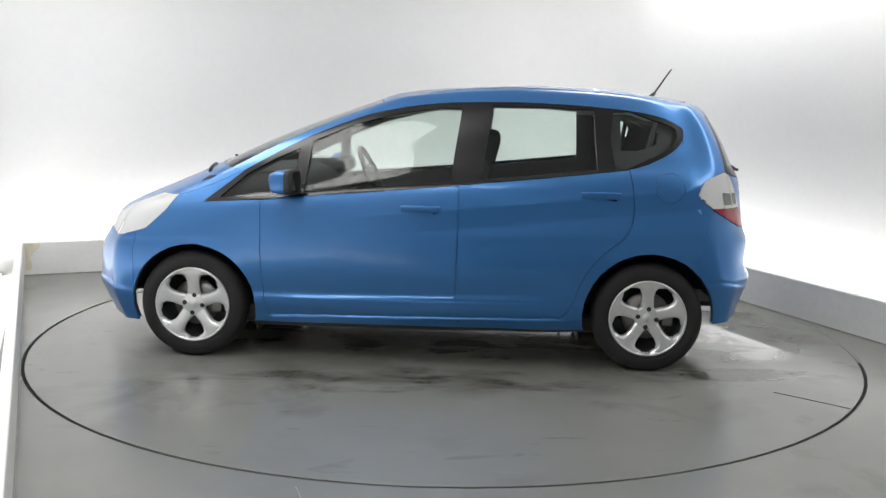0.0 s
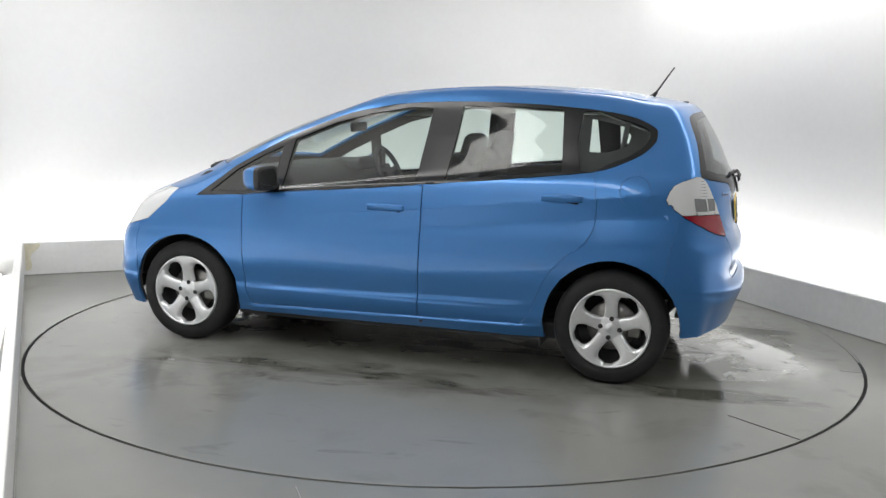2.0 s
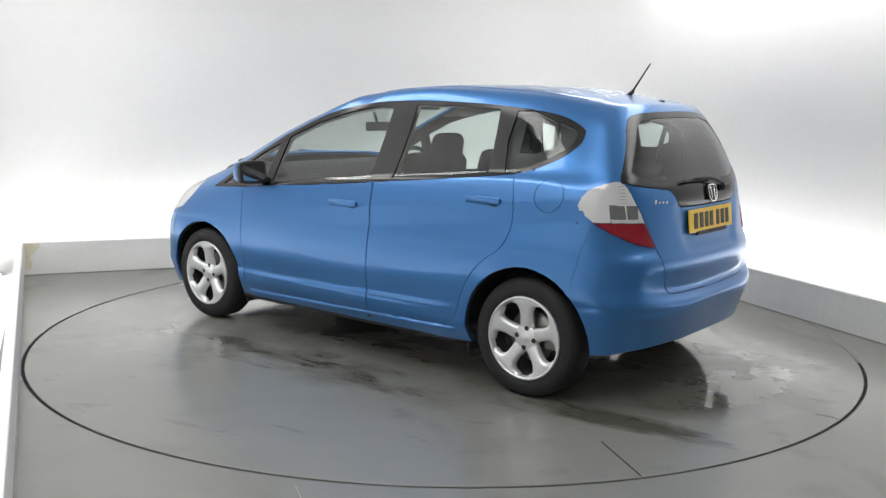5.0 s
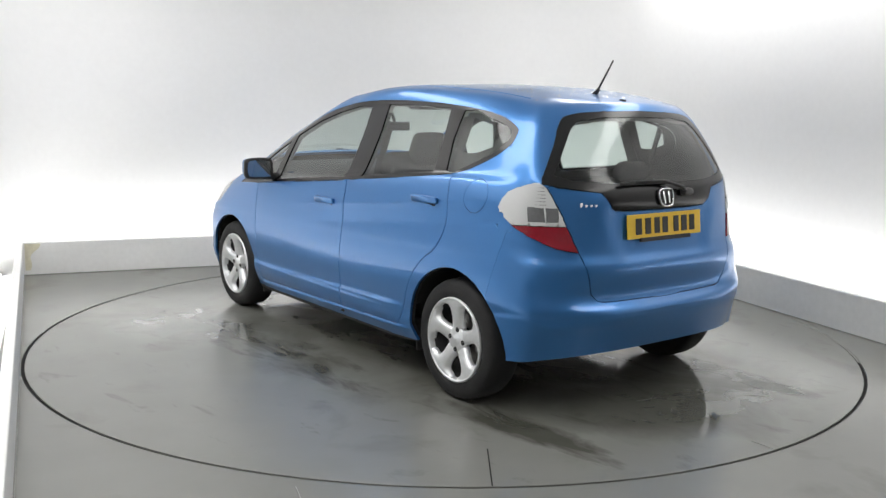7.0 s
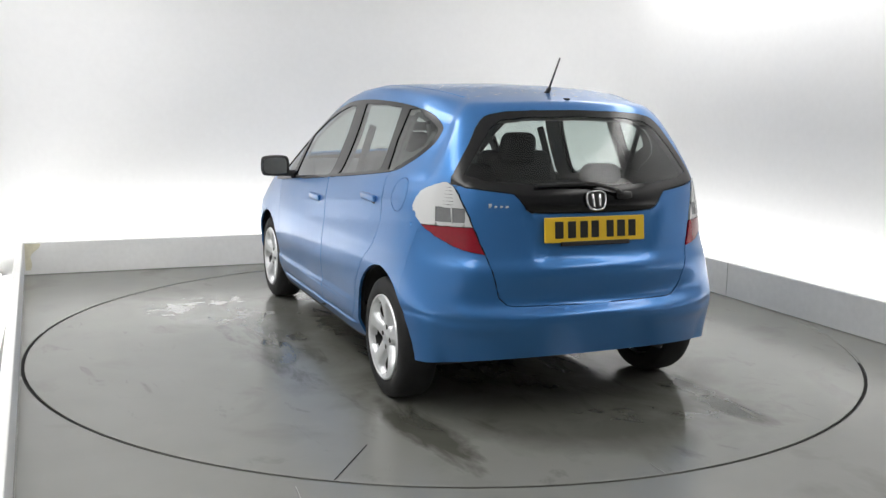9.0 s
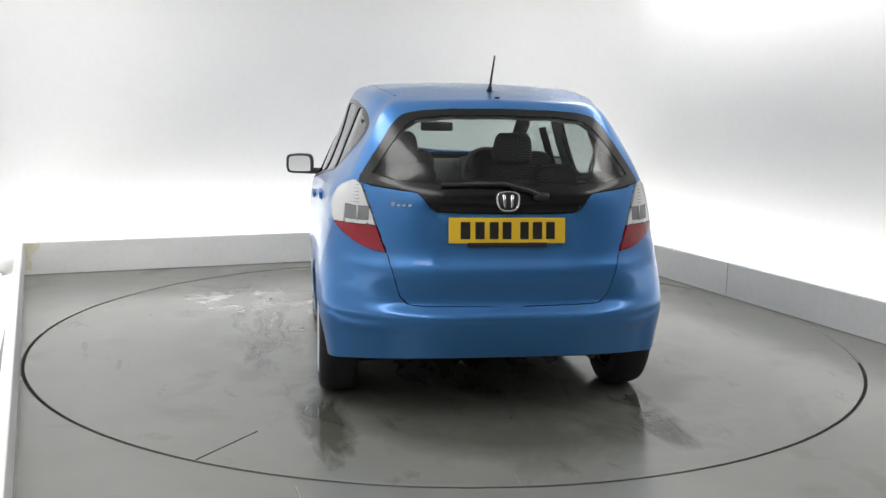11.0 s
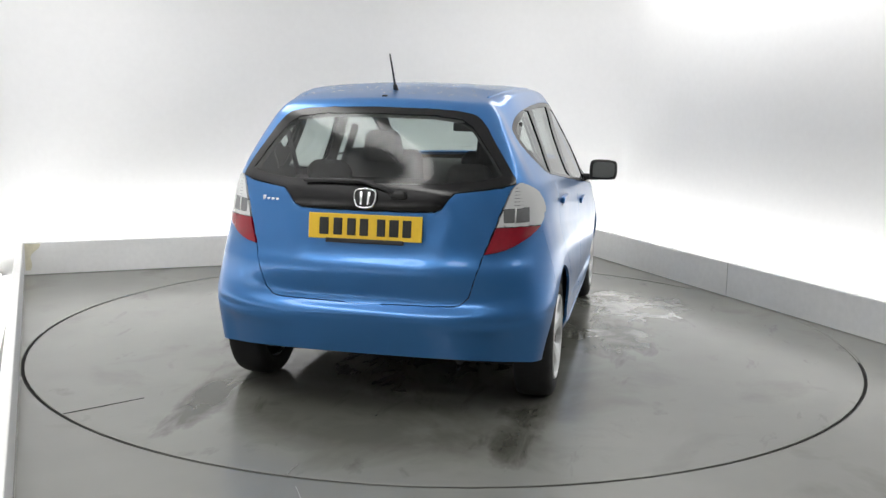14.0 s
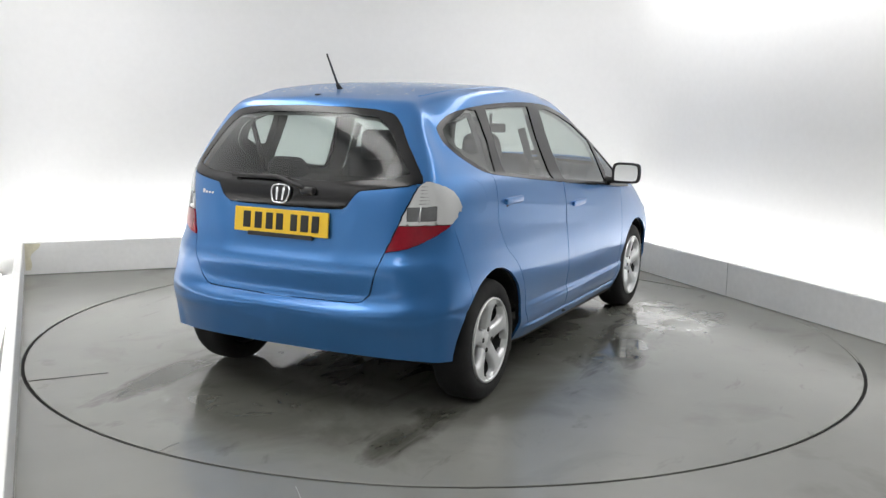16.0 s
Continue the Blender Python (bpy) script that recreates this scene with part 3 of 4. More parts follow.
def make_body():
    """The cut surface: a bmesh with every outline as edges, both halves."""
    rows = body_grid()
    nv, nu = rows.shape[:2]
    # plate recess in the tailgate
    for i in range(nv):
        for j in range(nu):
            x, y, z = rows[i, j]
            if x < -0.4 and 0.66 < z < 0.97:
                half = 0.27 + 0.10 * (z - 0.70) / 0.26
                a = min(1, max(0, (half + 0.03 - y) / 0.06))
                b = min(1, max(0, (z - 0.715) / 0.03))
                rows[i, j, 0] += 0.014 * a * b
    bm = bmesh.new()
    lu, lv = bm.faces.layers.int.new("u"), bm.faces.layers.int.new("v")
    vs = [[bm.verts.new(p) for p in r] for r in rows]
    for i in range(nv - 1):
        for j in range(nu - 1):
            f = bm.faces.new((vs[i][j], vs[i][j + 1], vs[i + 1][j + 1], vs[i + 1][j]))
            f[lu], f[lv] = j, i
    bmesh.ops.remove_doubles(bm, verts=bm.verts, dist=1e-5)
    bmesh.ops.dissolve_degenerate(bm, edges=bm.edges, dist=1e-5)

    def cut(poly, ax, keep):
        for a, b in zip(poly, poly[1:] + poly[:1]):
            a, b = Vector(a), Vector(b)
            d = b - a
            ln = d.length
            if ln < 1e-5:
                continue
            d /= ln
            no2 = Vector((-d.y, d.x))
            fs = []
            for f in bm.faces:
                c = f.calc_center_median()
                q = Vector((c[ax[0]], c[ax[1]])) - a
                if abs(q.dot(no2)) < 0.05 and -0.05 < q.dot(d) < ln + 0.05 and keep(c):
                    s = [(Vector((v.co[ax[0]], v.co[ax[1]])) - a).dot(no2) for v in f.verts]
                    t = [(Vector((v.co[ax[0]], v.co[ax[1]])) - a).dot(d) for v in f.verts]
                    if min(s) < -1e-5 and max(s) > 1e-5 and max(t) > -0.002 and min(t) < ln + 0.002:
                        fs.append(f)
            if not fs:
                continue
            co, no = [0, 0, 0], [0, 0, 0]
            co[ax[0]], co[ax[1]] = a
            no[ax[0]], no[ax[1]] = no2
            geom = list({e for f in fs for e in f.edges}) + list({v for f in fs for v in f.verts}) + fs
            bmesh.ops.bisect_plane(bm, geom=geom, dist=1e-5, plane_co=co, plane_no=no)

    side = lambda c: c.y > 0.4
    for (x0, z0, rise), x1, x2, steps in ((SHOULDER, 1.75, -.26, (.02, .004, -.004, -.05, -.10, -.20)), (CREASE, 2.02, .40, (.015, .002, -.012, -.05)), (LIP, 2.09, .38, (.001, -.008, -.02))):
        for d in steps:
            cut([(x1, z0 + (x0 - x1) * rise + d), (x2, z0 + (x0 - x2) * rise + d)], (0, 2), side)
    rear = lambda c: c.x < 0.05
    for poly in (DLO, PANE_VENT, PANE_FRONT, PANE_REAR, PANE_QUARTER, QUARTER_INNER, DOOR_FRONT, DOOR_REAR, FUEL, ARCH_F, ARCH_R, HEADLAMP):
        cut(poly, (0, 2), side)
    cut([(.8, .89), (.4, .888)], (1, 2), rear)
    cut([(-.31, .87), (-.25, .54)], (0, 2), side)
    cut([(2.3, .212), (.3, .214)], (0, 2), side)
    for poly in (TAILLAMP, LENS_GREY, SCREEN, PANE_SCREEN, TAILGATE):
        cut(poly, (1, 2), rear)
    bmesh.ops.remove_doubles(bm, verts=bm.verts, dist=0.0035)
    for v in bm.verts:
        if v.co.y > 0.55:
            v.co.y += pressed(v.co.x, v.co.z)
    # region of each face
    lr = bm.faces.layers.int.new("r")
    for f in bm.faces:
        f[lr] = region(f.calc_center_median(), f[lu], f[lv])
    got = bmesh.ops.duplicate(bm, geom=list(bm.verts) + list(bm.edges) + list(bm.faces))["geom"]
    dup = [g for g in got if isinstance(g, bmesh.types.BMVert)]
    for v in dup:
        v.co.y = -v.co.y
    bmesh.ops.reverse_faces(bm, faces=[g for g in got if isinstance(g, bmesh.types.BMFace)])
    bmesh.ops.remove_doubles(bm, verts=[v for v in bm.verts if abs(v.co.y) < 1e-4], dist=2e-4)
    bm.normal_update()
    f = next(f for f in bm.faces if f.calc_center_median().y > 0.8)
    if f.normal.y < 0:
        bmesh.ops.reverse_faces(bm, faces=bm.faces)
    bm.normal_update()
    return bm


NAMES = ["body_shell", "window_trim", "pane_vent", "pane_front", "pane_rear", "pane_quarter", "door_front", "door_rear", "fuel_flap", "arch", "headlight", "lens_clear", "lens_red", "screen_trim", "pane_screen", "tailgate", "rear_bumper", "windscreen", "bonnet", "front_bumper", "lens_grey", "sill"]
REG = {n: k for k, n in enumerate(NAMES)}


def region(c, u, v):
    s, r = (c.x, c.z), (abs(c.y), c.z)
    cu, rv = u / USTEP, v / VSTEP
    if c.y > 0.4:
        if inside(s, ARCH_F) or inside(s, ARCH_R):
            return REG["arch"]
        if inside(s, DLO) and cu > 2.2:
            for n, p in (("pane_vent", PANE_VENT), ("pane_front", PANE_FRONT), ("pane_rear", PANE_REAR), ("pane_quarter", PANE_QUARTER)):
                if inside(s, p):
                    return REG[n]
            return REG["window_trim"]
        if inside(s, FUEL):
            return REG["fuel_flap"]
        if inside(s, DOOR_FRONT):
            return REG["door_front"]
        if inside(s, DOOR_REAR):
            return REG["door_rear"]
        if inside(s, HEADLAMP) and 1.0 <= cu < 4:
            return REG["headlight"]
    if c.x < 0.05:
        if inside(r, TAILLAMP):
            return REG["lens_red"] if c.z < 0.889 else REG["lens_grey"] if inside(r, LENS_GREY) else REG["lens_clear"]
        if inside(r, SCREEN):
            return REG["pane_screen"] if inside(r, PANE_SCREEN) else REG["screen_trim"]
        if c.x < -0.3 and inside(r, TAILGATE):
            return REG["tailgate"]
        if c.z < 0.87 and c.x < -0.31 + 0.06 * max(0, 0.87 - c.z) / 0.33:
            return REG["rear_bumper"]
    if 0.25 < c.x < 2.35 and c.z < 0.213 and c.y > 0.4:
        return REG["sill"]
    if cu < 2.5 and 9.15 <= rv < 10.9:
        return REG["windscreen"]
    if cu < 3 and 7.3 <= rv < 9.15:
        return REG["bonnet"]
    if cu < 3 and rv < 7.3:
        return REG["front_bumper"]
    return REG["body_shell"]


def panel(src, name, pick, gap=0.0, depth=0.014, sink=0.0):
    """A panel of the cut surface, its edge drawn in by gap and folded inwards."""
    lr = src.faces.layers.int["r"]
    bm = bmesh.new()
    made, norm = {}, {}
    for f in src.faces:
        if f[lr] in [REG[n] for n in name] and pick(f.calc_center_median()):
            vs = []
            for v in f.verts:
                if v not in made:
                    made[v] = bm.verts.new(v.co - v.normal * sink)
                    norm[made[v]] = v.normal.copy()
                vs.append(made[v])
            bm.faces.new(vs)
    edges = [e for e in bm.edges if len(e.link_faces) == 1]
    pull = {}
    for e in edges:
        loop = e.link_loops[0]
        a, b = loop.vert, loop.link_loop_next.vert
        d = b.co - a.co
        inw = (norm[a] + norm[b]).cross(d).normalized()
        for v in e.verts:
            pull[v] = pull.get(v, Vector()) + inw * d.length
    moved = {}
    for v, d in pull.items():
        if d.length > 1e-9:
            room = min([e.calc_length() for e in v.link_edges if len(e.link_faces) == 2] or [1.0])
            moved[v] = v.co + d.normalized() * min(gap, 0.4 * room)
    for v, co in moved.items():
        v.co = co
    if depth:
        rim = {}
        for v in pull:
            rim[v] = (bm.verts.new(v.co), bm.verts.new(v.co - norm[v] * depth))
        for e in edges:
            a, b = e.verts
            fl = [l for l in e.link_faces[0].loops if l.edge == e][0]
            if fl.vert != a:
                a, b = b, a
            bm.faces.new((rim[b][0], rim[a][0], rim[a][1], rim[b][1]))
    return bm


def build_car():
    car = tagged(new("hatchback_car"), "light blue metallic five-door hatchback, wet, standing on the turntable", "car")
    src = make_body()
    tree = BVHTree.FromBMesh(src)
    skins = ["body_shell", "bonnet", "door_front", "door_rear", "front_bumper", "rear_bumper", "fuel_flap"]
    part("inner_panel", panel(src, skins, lambda c: True, 0, 0, 0.012), PAINT, car, "painted metal behind the panel gaps")
    part("tailgate_seal", panel(src, ["tailgate"], lambda c: True, 0, 0, 0.014), GAP, car, "black rubber seal behind the tailgate gap")
    both, left, right = (lambda c: True), (lambda c: c.y > 0), (lambda c: c.y < 0)
    part("body_shell", panel(src, ["body_shell"], both, 0.0006), PAINT, car)
    part("bonnet", panel(src, ["bonnet"], both, 0.0022), PAINT, car)
    part("front_bumper", panel(src, ["front_bumper"], both, 0.0015), PAINT, car)
    part("rear_bumper", panel(src, ["rear_bumper"], both, 0.0004), PAINT, car)
    tailgate = part("tailgate", panel(src, ["tailgate"], both, 0.0055), PAINT, car)
    rs = part("rear_screen", panel(src, ["pane_screen"], both, 0, 0.004, 0.002), REARGLASS, tailgate, "tinted rear window with a faint reflection haze painted in")
    rs.visible_shadow = False
    part("screen_surround", panel(src, ["screen_trim"], both, 0.001, 0.01), TRIM, tailgate, "gloss black surround and handle strip")
    ws = part("windscreen", panel(src, ["windscreen"], both, 0.003, 0.004, 0.003), GLASS, car)
    ws.visible_shadow = False
    for pick, y in ((left, 1), (right, -1)):
        for n in ("door_front", "door_rear"):
            door = part(n, panel(src, [n], pick, 0.0034), PAINT, car)
            x, z = (1.235, .862) if n == "door_front" else (.275, .955)
            add_handle(door, src, x, z, y)
        part("sill_trim", panel(src, ["sill"], pick, 0.001, 0.01), MATT, car, "black plastic sill edge")
        part("window_trim", panel(src, ["window_trim"], pick, 0.001, 0.01), TRIM, car, "gloss black window frame")
        for n in ("pane_vent", "pane_front", "pane_rear", "pane_quarter"):
            g = part("side_window", panel(src, [n], pick, 0, 0.003, 0.005), GLASS, car, "lightly tinted side window")
            g.visible_shadow = False
        part("quarter_trim", panel(src, ["pane_quarter"], lambda c: pick(c) and not inside((c.x, c.z), QUARTER_INNER), 0, 0.004, 0.035), MATT, car, "dark plastic trim inside the quarter window")
        if y > 0:
            part("fuel_flap", panel(src, ["fuel_flap"], pick, 0.002), PAINT, car)
        else:
            part("quarter_panel", panel(src, ["fuel_flap"], pick, 0.0, 0), PAINT, car)
        lamp = part("tail_light", panel(src, ["lens_clear"], pick, 0.002, 0.02, -0.006), CLEAR, car, "clear upper lens of the tail light")
        part("reflector", panel(src, ["lens_grey"], pick, 0.0, 0.003, -0.005), LAMPIN, lamp, "grey reflector in the clear lens")
        part("red_lens", panel(src, ["lens_red"], pick, 0.002, 0.02, -0.006), RED, lamp, "red lower lens")
        part("lens_divider", tube([(surface_x(tree, y * .653, z) - .008, y * .653, z) for z in (.905, .94, .975)], .004, 6), CLEAR, lamp)
        for z in (1.06, 1.045, 1.03, 1.015, 1.0, .985, .965, .95, .935, .92):
            y0, y1 = (.645 if z > .975 else .710), .735 - max(0.0, z - .98) * .55
            pts = [(surface_x(tree, y * yy, z) - .007, y * yy, z) for yy in np.linspace(y0, y1, 6)]
            part("lens_rib", tube(pts, .0016, 6), LAMPIN, lamp, "fine rib in the lens")
        part("headlight", panel(src, ["headlight"], pick, 0.002, 0.02), CLEAR, car, "clear plastic headlight")
    # inner lining behind the skin
    lr = src.faces.layers.int["r"]
    for nm, mat, test in (("inner_lining", LINER, lambda c: c.z < 1.36), ("headlining", HEADLINER, lambda c: c.z >= 1.36)):
        bm = bmesh.new()
        made = {}
        skip = {REG[n] for n in ("pane_vent", "pane_front", "pane_rear", "pane_quarter", "pane_screen", "windscreen", "arch")}
        for f in src.faces:
            if f[lr] not in skip and test(f.calc_center_median()):
                vs = []
                for v in f.verts:
                    if v not in made:
                        made[v] = bm.verts.new(v.co - v.normal * 0.032)
                    vs.append(made[v])
                bm.faces.new(vs[::-1])
        part(nm, bm, mat, car)
    add_wheels(car)
    add_underside(car)
    add_rear_details(car, tailgate, tree)
    add_mirrors(car)
    add_interior(car)
    src.free()
    return car


def surface_y(src, x, z):
    return BVHTree.FromBMesh(src).ray_cast(Vector((x, 3, z)), Vector((0, -1, 0)))[0].y


def surface_x(tree, y, z):
    return tree.ray_cast(Vector((-3, y, z)), Vector((1, 0, 0)))[0].x


def surface_z(tree, x, y):
    return tree.ray_cast(Vector((x, y, 4)), Vector((0, 0, -1)))[0].z


def add_handle(door, src, x, z, y):
    w = surface_y(src, x, z)
    bm = prism(smooth_loop([(-.105, -.006), (-.09, -.017), (.09, -.017), (.105, -.006), (.105, .008), (.09, .018), (-.09, .018), (-.105, .008)], 2), 0.008, 0.025, "xz", 0.005)
    bm = box(.03, .03, .024, .004, (-.085, .008, 0), 1, bm)
    bm = box(.03, .03, .024, .004, (.085, .008, 0), 1, bm)
    if y < 0:
        bmesh.ops.scale(bm, vec=(1, -1, 1), verts=bm.verts)
        bmesh.ops.reverse_faces(bm, faces=bm.faces)
    part("door_handle", bm, PAINT, door, "body-coloured pull handle", True, pose(x, y * (w - 0.008), z, -6 * y))
    bm = prism(smooth_loop([(-.06, -.016), (0, -.03), (.06, -.016), (.06, .012), (0, .02), (-.06, .012)], 3), -0.004, 0.004, "xz", 0.002, 1)
    part("handle_cup", bm, PAINT, door, "", True, pose(x, y * (w - 0.001), z - 0.004, -6 * y))
    # black strip stands for the shade in the slot below the grip
    part("handle_slot_shade", prism(smooth_loop([(-.085, -.003), (-.07, -.009), (.07, -.009), (.085, -.003), (.07, .002), (-.07, .002)], 2), -0.004, 0.0045, "xz"), GAP, door, "black strip painting the shade in the slot under the grip", False, pose(x, y * (w - 0.001), z - 0.021, -6 * y))


def wheel(car, x, y):
    s = 1 if y > 0 else -1
    hub = new("wheel")
    hub.parent = car
    hub.matrix_local = pose(x, y, 0.297, 0, 0, 0 if s > 0 else 180)
    tyre = [(.205, -.17), (.225, -.182), (.262, -.184), (.284, -.176), (.294, -.158), (.2965, -.13), (.297, -.095), (.2965, -.06), (.294, -.034), (.285, -.014), (.265, -.002), (.232, .001), (.214, -.004), (.205, -.012)]
    part("tyre", lathe(tyre, 72), RUBBER, hub, "black rubber tyre")
    rim = [(.207, -.165), (.209, -.012), (.208, -.001), (.203, .003), (.197, .001), (.193, -.008), (.189, -.028)]
    part("rim", lathe(rim, 72), ALLOY, hub, "silver five-spoke alloy rim")
    part("barrel", lathe([(.189, -.028), (.184, -.05), (.18, -.12), (.06, -.13)], 48), MATT, hub, "dark inner barrel")
    for n in range(5):
        a = radians(90 + 72 * n)
        bm = bmesh.new()
        cols = (-1, -.9, -.5, 0, .5, .9, 1)
        rows = []
        for r, w in ((.05, .030), (.07, .037), (.09, .034), (.115, .032), (.14, .035), (.160, .043), (.175, .058), (.187, .095), (.199, .121)):
            depth = -.022 + .020 * min(1, max(0, (r - .05) / .12))
            row = []
            for c in cols:
                ang = c * w / r
                drop = .035 if abs(c) == 1 else .004 if abs(c) == .9 else 0
                row.append(bm.verts.new((r * math.cos(ang), depth - drop, r * math.sin(ang))))
            rows.append(row)
        for p, q in zip(rows, rows[1:]):
            for k in range(len(cols) - 1):
                bm.faces.new((p[k], q[k], q[k + 1], p[k + 1]))
        bmesh.ops.recalc_face_normals(bm, faces=bm.faces)
        if sum(f.normal.y for f in bm.faces) < 0:
            bmesh.ops.reverse_faces(bm, faces=bm.faces)
        part("spoke", bm, ALLOY, hub, "", True, Matrix.Rotation(-a, 4, "Y"))
    part("hub_cap", lathe([(.001, -.0155), (.022, -.0165), (.026, -.0195), (.03, -.0205), (.058, -.0212), (.066, -.025), (.068, -.05)], 40), ALLOY, hub, "silver hub with centre cap")
    for k in range(4):
        a = radians(90 * k + 8)
        part("wheel_nut", lathe([(.001, -.0185), (.009, -.0185), (.0125, -.0195), (.013, -.024)], 12), MATT, hub, "dark recessed wheel nut", True, Matrix.Translation((.05 * math.cos(a), 0.0, .05 * math.sin(a))))
    part("brake_disc", lathe([(.05, -.085), (.128, -.085), (.13, -.09), (.13, -.105), (.05, -.105)], 48), STEEL, hub, "bare steel brake disc")
    part("brake_caliper", box(.07, .05, .11, .012, (-.115, -.09, 0)), STEEL, hub, "grey brake caliper")
    part("wheel_back", lathe([(.001, -.135), (.19, -.135), (.2, -.15)], 40), GAP, hub)


def add_wheels(car):
    for x in (2.495, 0.0):
        for y in (.818, -.818):
            wheel(car, x, y)


def add_underside(car):
    bm = box(2.9, 1.44, .10, .02, (1.25, 0, .235))
    part("floor_pan", bm, MATT, car, "black underside")
    for x0, x1 in ((2.86, 3.05), (-.46, -.30)):
        part("under_tray", box(x1 - x0, 1.0, .03, .01, ((x0 + x1) / 2, 0, .325)), MATT, car)
    for cx, r in ((2.487, .352), (0, .357)):
        for s in (1, -1):
            bm = bmesh.new()
            n = 24
            rows = []
            for yy in (.80, .50):
                rows.append([bm.verts.new((cx + r * math.cos(radians(18 + 144 * k / n)), s * yy, .297 + r * math.sin(radians(18 + 144 * k / n)))) for k in range(n + 1)])
            for k in range(n):
                bm.faces.new((rows[0][k], rows[0][k + 1], rows[1][k + 1], rows[1][k]))
            bm.faces.new(rows[1])
            bmesh.ops.recalc_face_normals(bm, faces=bm.faces)
            part("wheel_arch_liner", bm, GAP, car, "black wheel arch liner", False)
            part("mud_flap", box(.012, .16, .07, .003, (cx - .345 if cx > 1 else cx + .37, s * .69, .19)), MATT, car)
    part("exhaust_pipe", tube([(.3, -.42, .27), (-.3, -.42, .28), (-.52, -.43, .285)], .02), MATT, car, "dark exhaust tail pipe")
    part("rear_silencer", box(.30, .2, .10, .04, (-.20, -.38, .29)), MATT, car)


def add_rear_details(car, tailgate, tree):
    # number plate with plain bars for its characters
    m = pose(surface_x(tree, 0, .875) - .009, 0, .875, 0, 6, 0)
    plate = part("number_plate", box(.008, .525, .114, .003), YELLOW, car, "yellow rear number plate", False, m)
    part("plate_holder", box(.012, .36, .02, .003, (-.002, 0, -.063)), MATT, car, "black plate holder", False, m)
    for k, (yy, w) in enumerate(((.189, .054), (.124, .052), (.061, .05), (.003, .05), (-.076, .048), (-.135, .054), (-.194, .05))):
        part("character_bar", box(.004, w * .8, .076, .002, (-.005, yy, 0), 1), INK, plate, "plain black bar", False)
    # badge on the black strip: chrome rounded frame with two uprights
    badge = part("badge", prism(smooth_loop([(-.046, .036), (.046, .036), (.038, -.036), (-.038, -.036)], 5), -.004, .004, "yz", .002, 1), MATT, car, "small chrome badge on black", True, pose(surface_x(tree, 0, 1.003) - .006, 0, 1.003, 0, 12, 0))
    ringpts = smooth_loop([(-.043, .034), (.043, .034), (.035, -.034), (-.035, -.034)], 5)
    part("badge_frame", tube([(-.006, y, z) for y, z in ringpts + ringpts[:2]], .0045, 8), CHROME, badge)
    for s in (1, -1):
        part("badge_bar", prism([(s * .026, .03), (s * .012, .03), (s * .010, -.03), (s * .020, -.03)], -.010, -.002, "yz", .001, 1), CHROME, badge)
    for k in range(4):
        part("script_mark", box(.003, .017, .011 if k else .02, .002, (surface_x(tree, .50 - .024 * k, .98), .50 - .024 * k, .98 + (.004 if k == 0 else 0)), 1), ALLOY, car, "small silver script mark", False)
    # wiper
    wip = part("rear_wiper", tube([(surface_x(tree, y, z) - o, y, z) for y, z, o in ((-.14, 1.03, .02), (-.10, 1.05, .035), (.02, 1.082, .035), (.20, 1.08, .025))], .011, 10, .6), MATT, car, "black rear wiper arm")
    part("wiper_blade", box(.014, .33, .016, .004, (surface_x(tree, .13, 1.075) - .014, .13, 1.075)), MATT, wip)
    part("wiper_boss", box(.04, .07, .035, .012, (surface_x(tree, -.15, 1.025) - .012, -.15, 1.025)), MATT, wip)
    # aerial on the roof
    base = part("aerial", tube([(-.06, 0, 1.468), (-.085, 0, 1.488), (-.105, 0, 1.508)], .016, 12, .55), MATT, car, "short black roof aerial")
    part("aerial_rod", tube([(-.10, 0, 1.505), (-.195, 0, 1.648)], .0055, 8, .7), MATT, base)
    part("washer_nozzle", box(.03, .022, .014, .004, (-.27, 0, 1.452)), MATT, car)
    # drip mouldings along the roof
    for s in (1, -1):
        pts = [(1.22, .49, 1.457), (1.0, .508, 1.483), (.68, .512, 1.498), (.15, .498, 1.478), (-.10, .453, 1.444)]
        pts = smooth_loop(pts, 6, False)
        part("roof_moulding", tube([(x, s * y, surface_z(tree, x, s * y) - .002) for x, y, z in pts], .005, 8), PAINT, car)
    beads = bmesh.new()
    rnd = random.Random(4)
    for _ in range(420):
        x, y = rnd.uniform(-.2, 1.25), rnd.uniform(-.47, .47)
        r = rnd.uniform(.003, .009)
        c = Vector((x, y, surface_z(tree, x, y)))
        top = beads.verts.new(c + Vector((0, 0, r * .45)))
        rim = [beads.verts.new(c + Vector((r * math.cos(k * 1.0472) * rnd.uniform(.8, 1.5), r * math.sin(k * 1.0472), -.0005))) for k in range(6)]
        for k in range(6):
            beads.faces.new((top, rim[k], rim[(k + 1) % 6]))
    tagged(part("water_beads", beads, WATER, car, "beads of water on the roof"), kind="stuff")
    # windscreen wipers at rest on the cowl
    for y0, y1 in ((.10, .56), (-.50, .02)):
        pts = [(2.56 - .10 * k / 6, y0 + (y1 - y0) * k / 6) for k in range(7)]
        part("front_wiper", tube([(x, y, surface_z(tree, x, y) + .007) for x, y in pts], .009, 8), MATT, car, "black windscreen wiper")


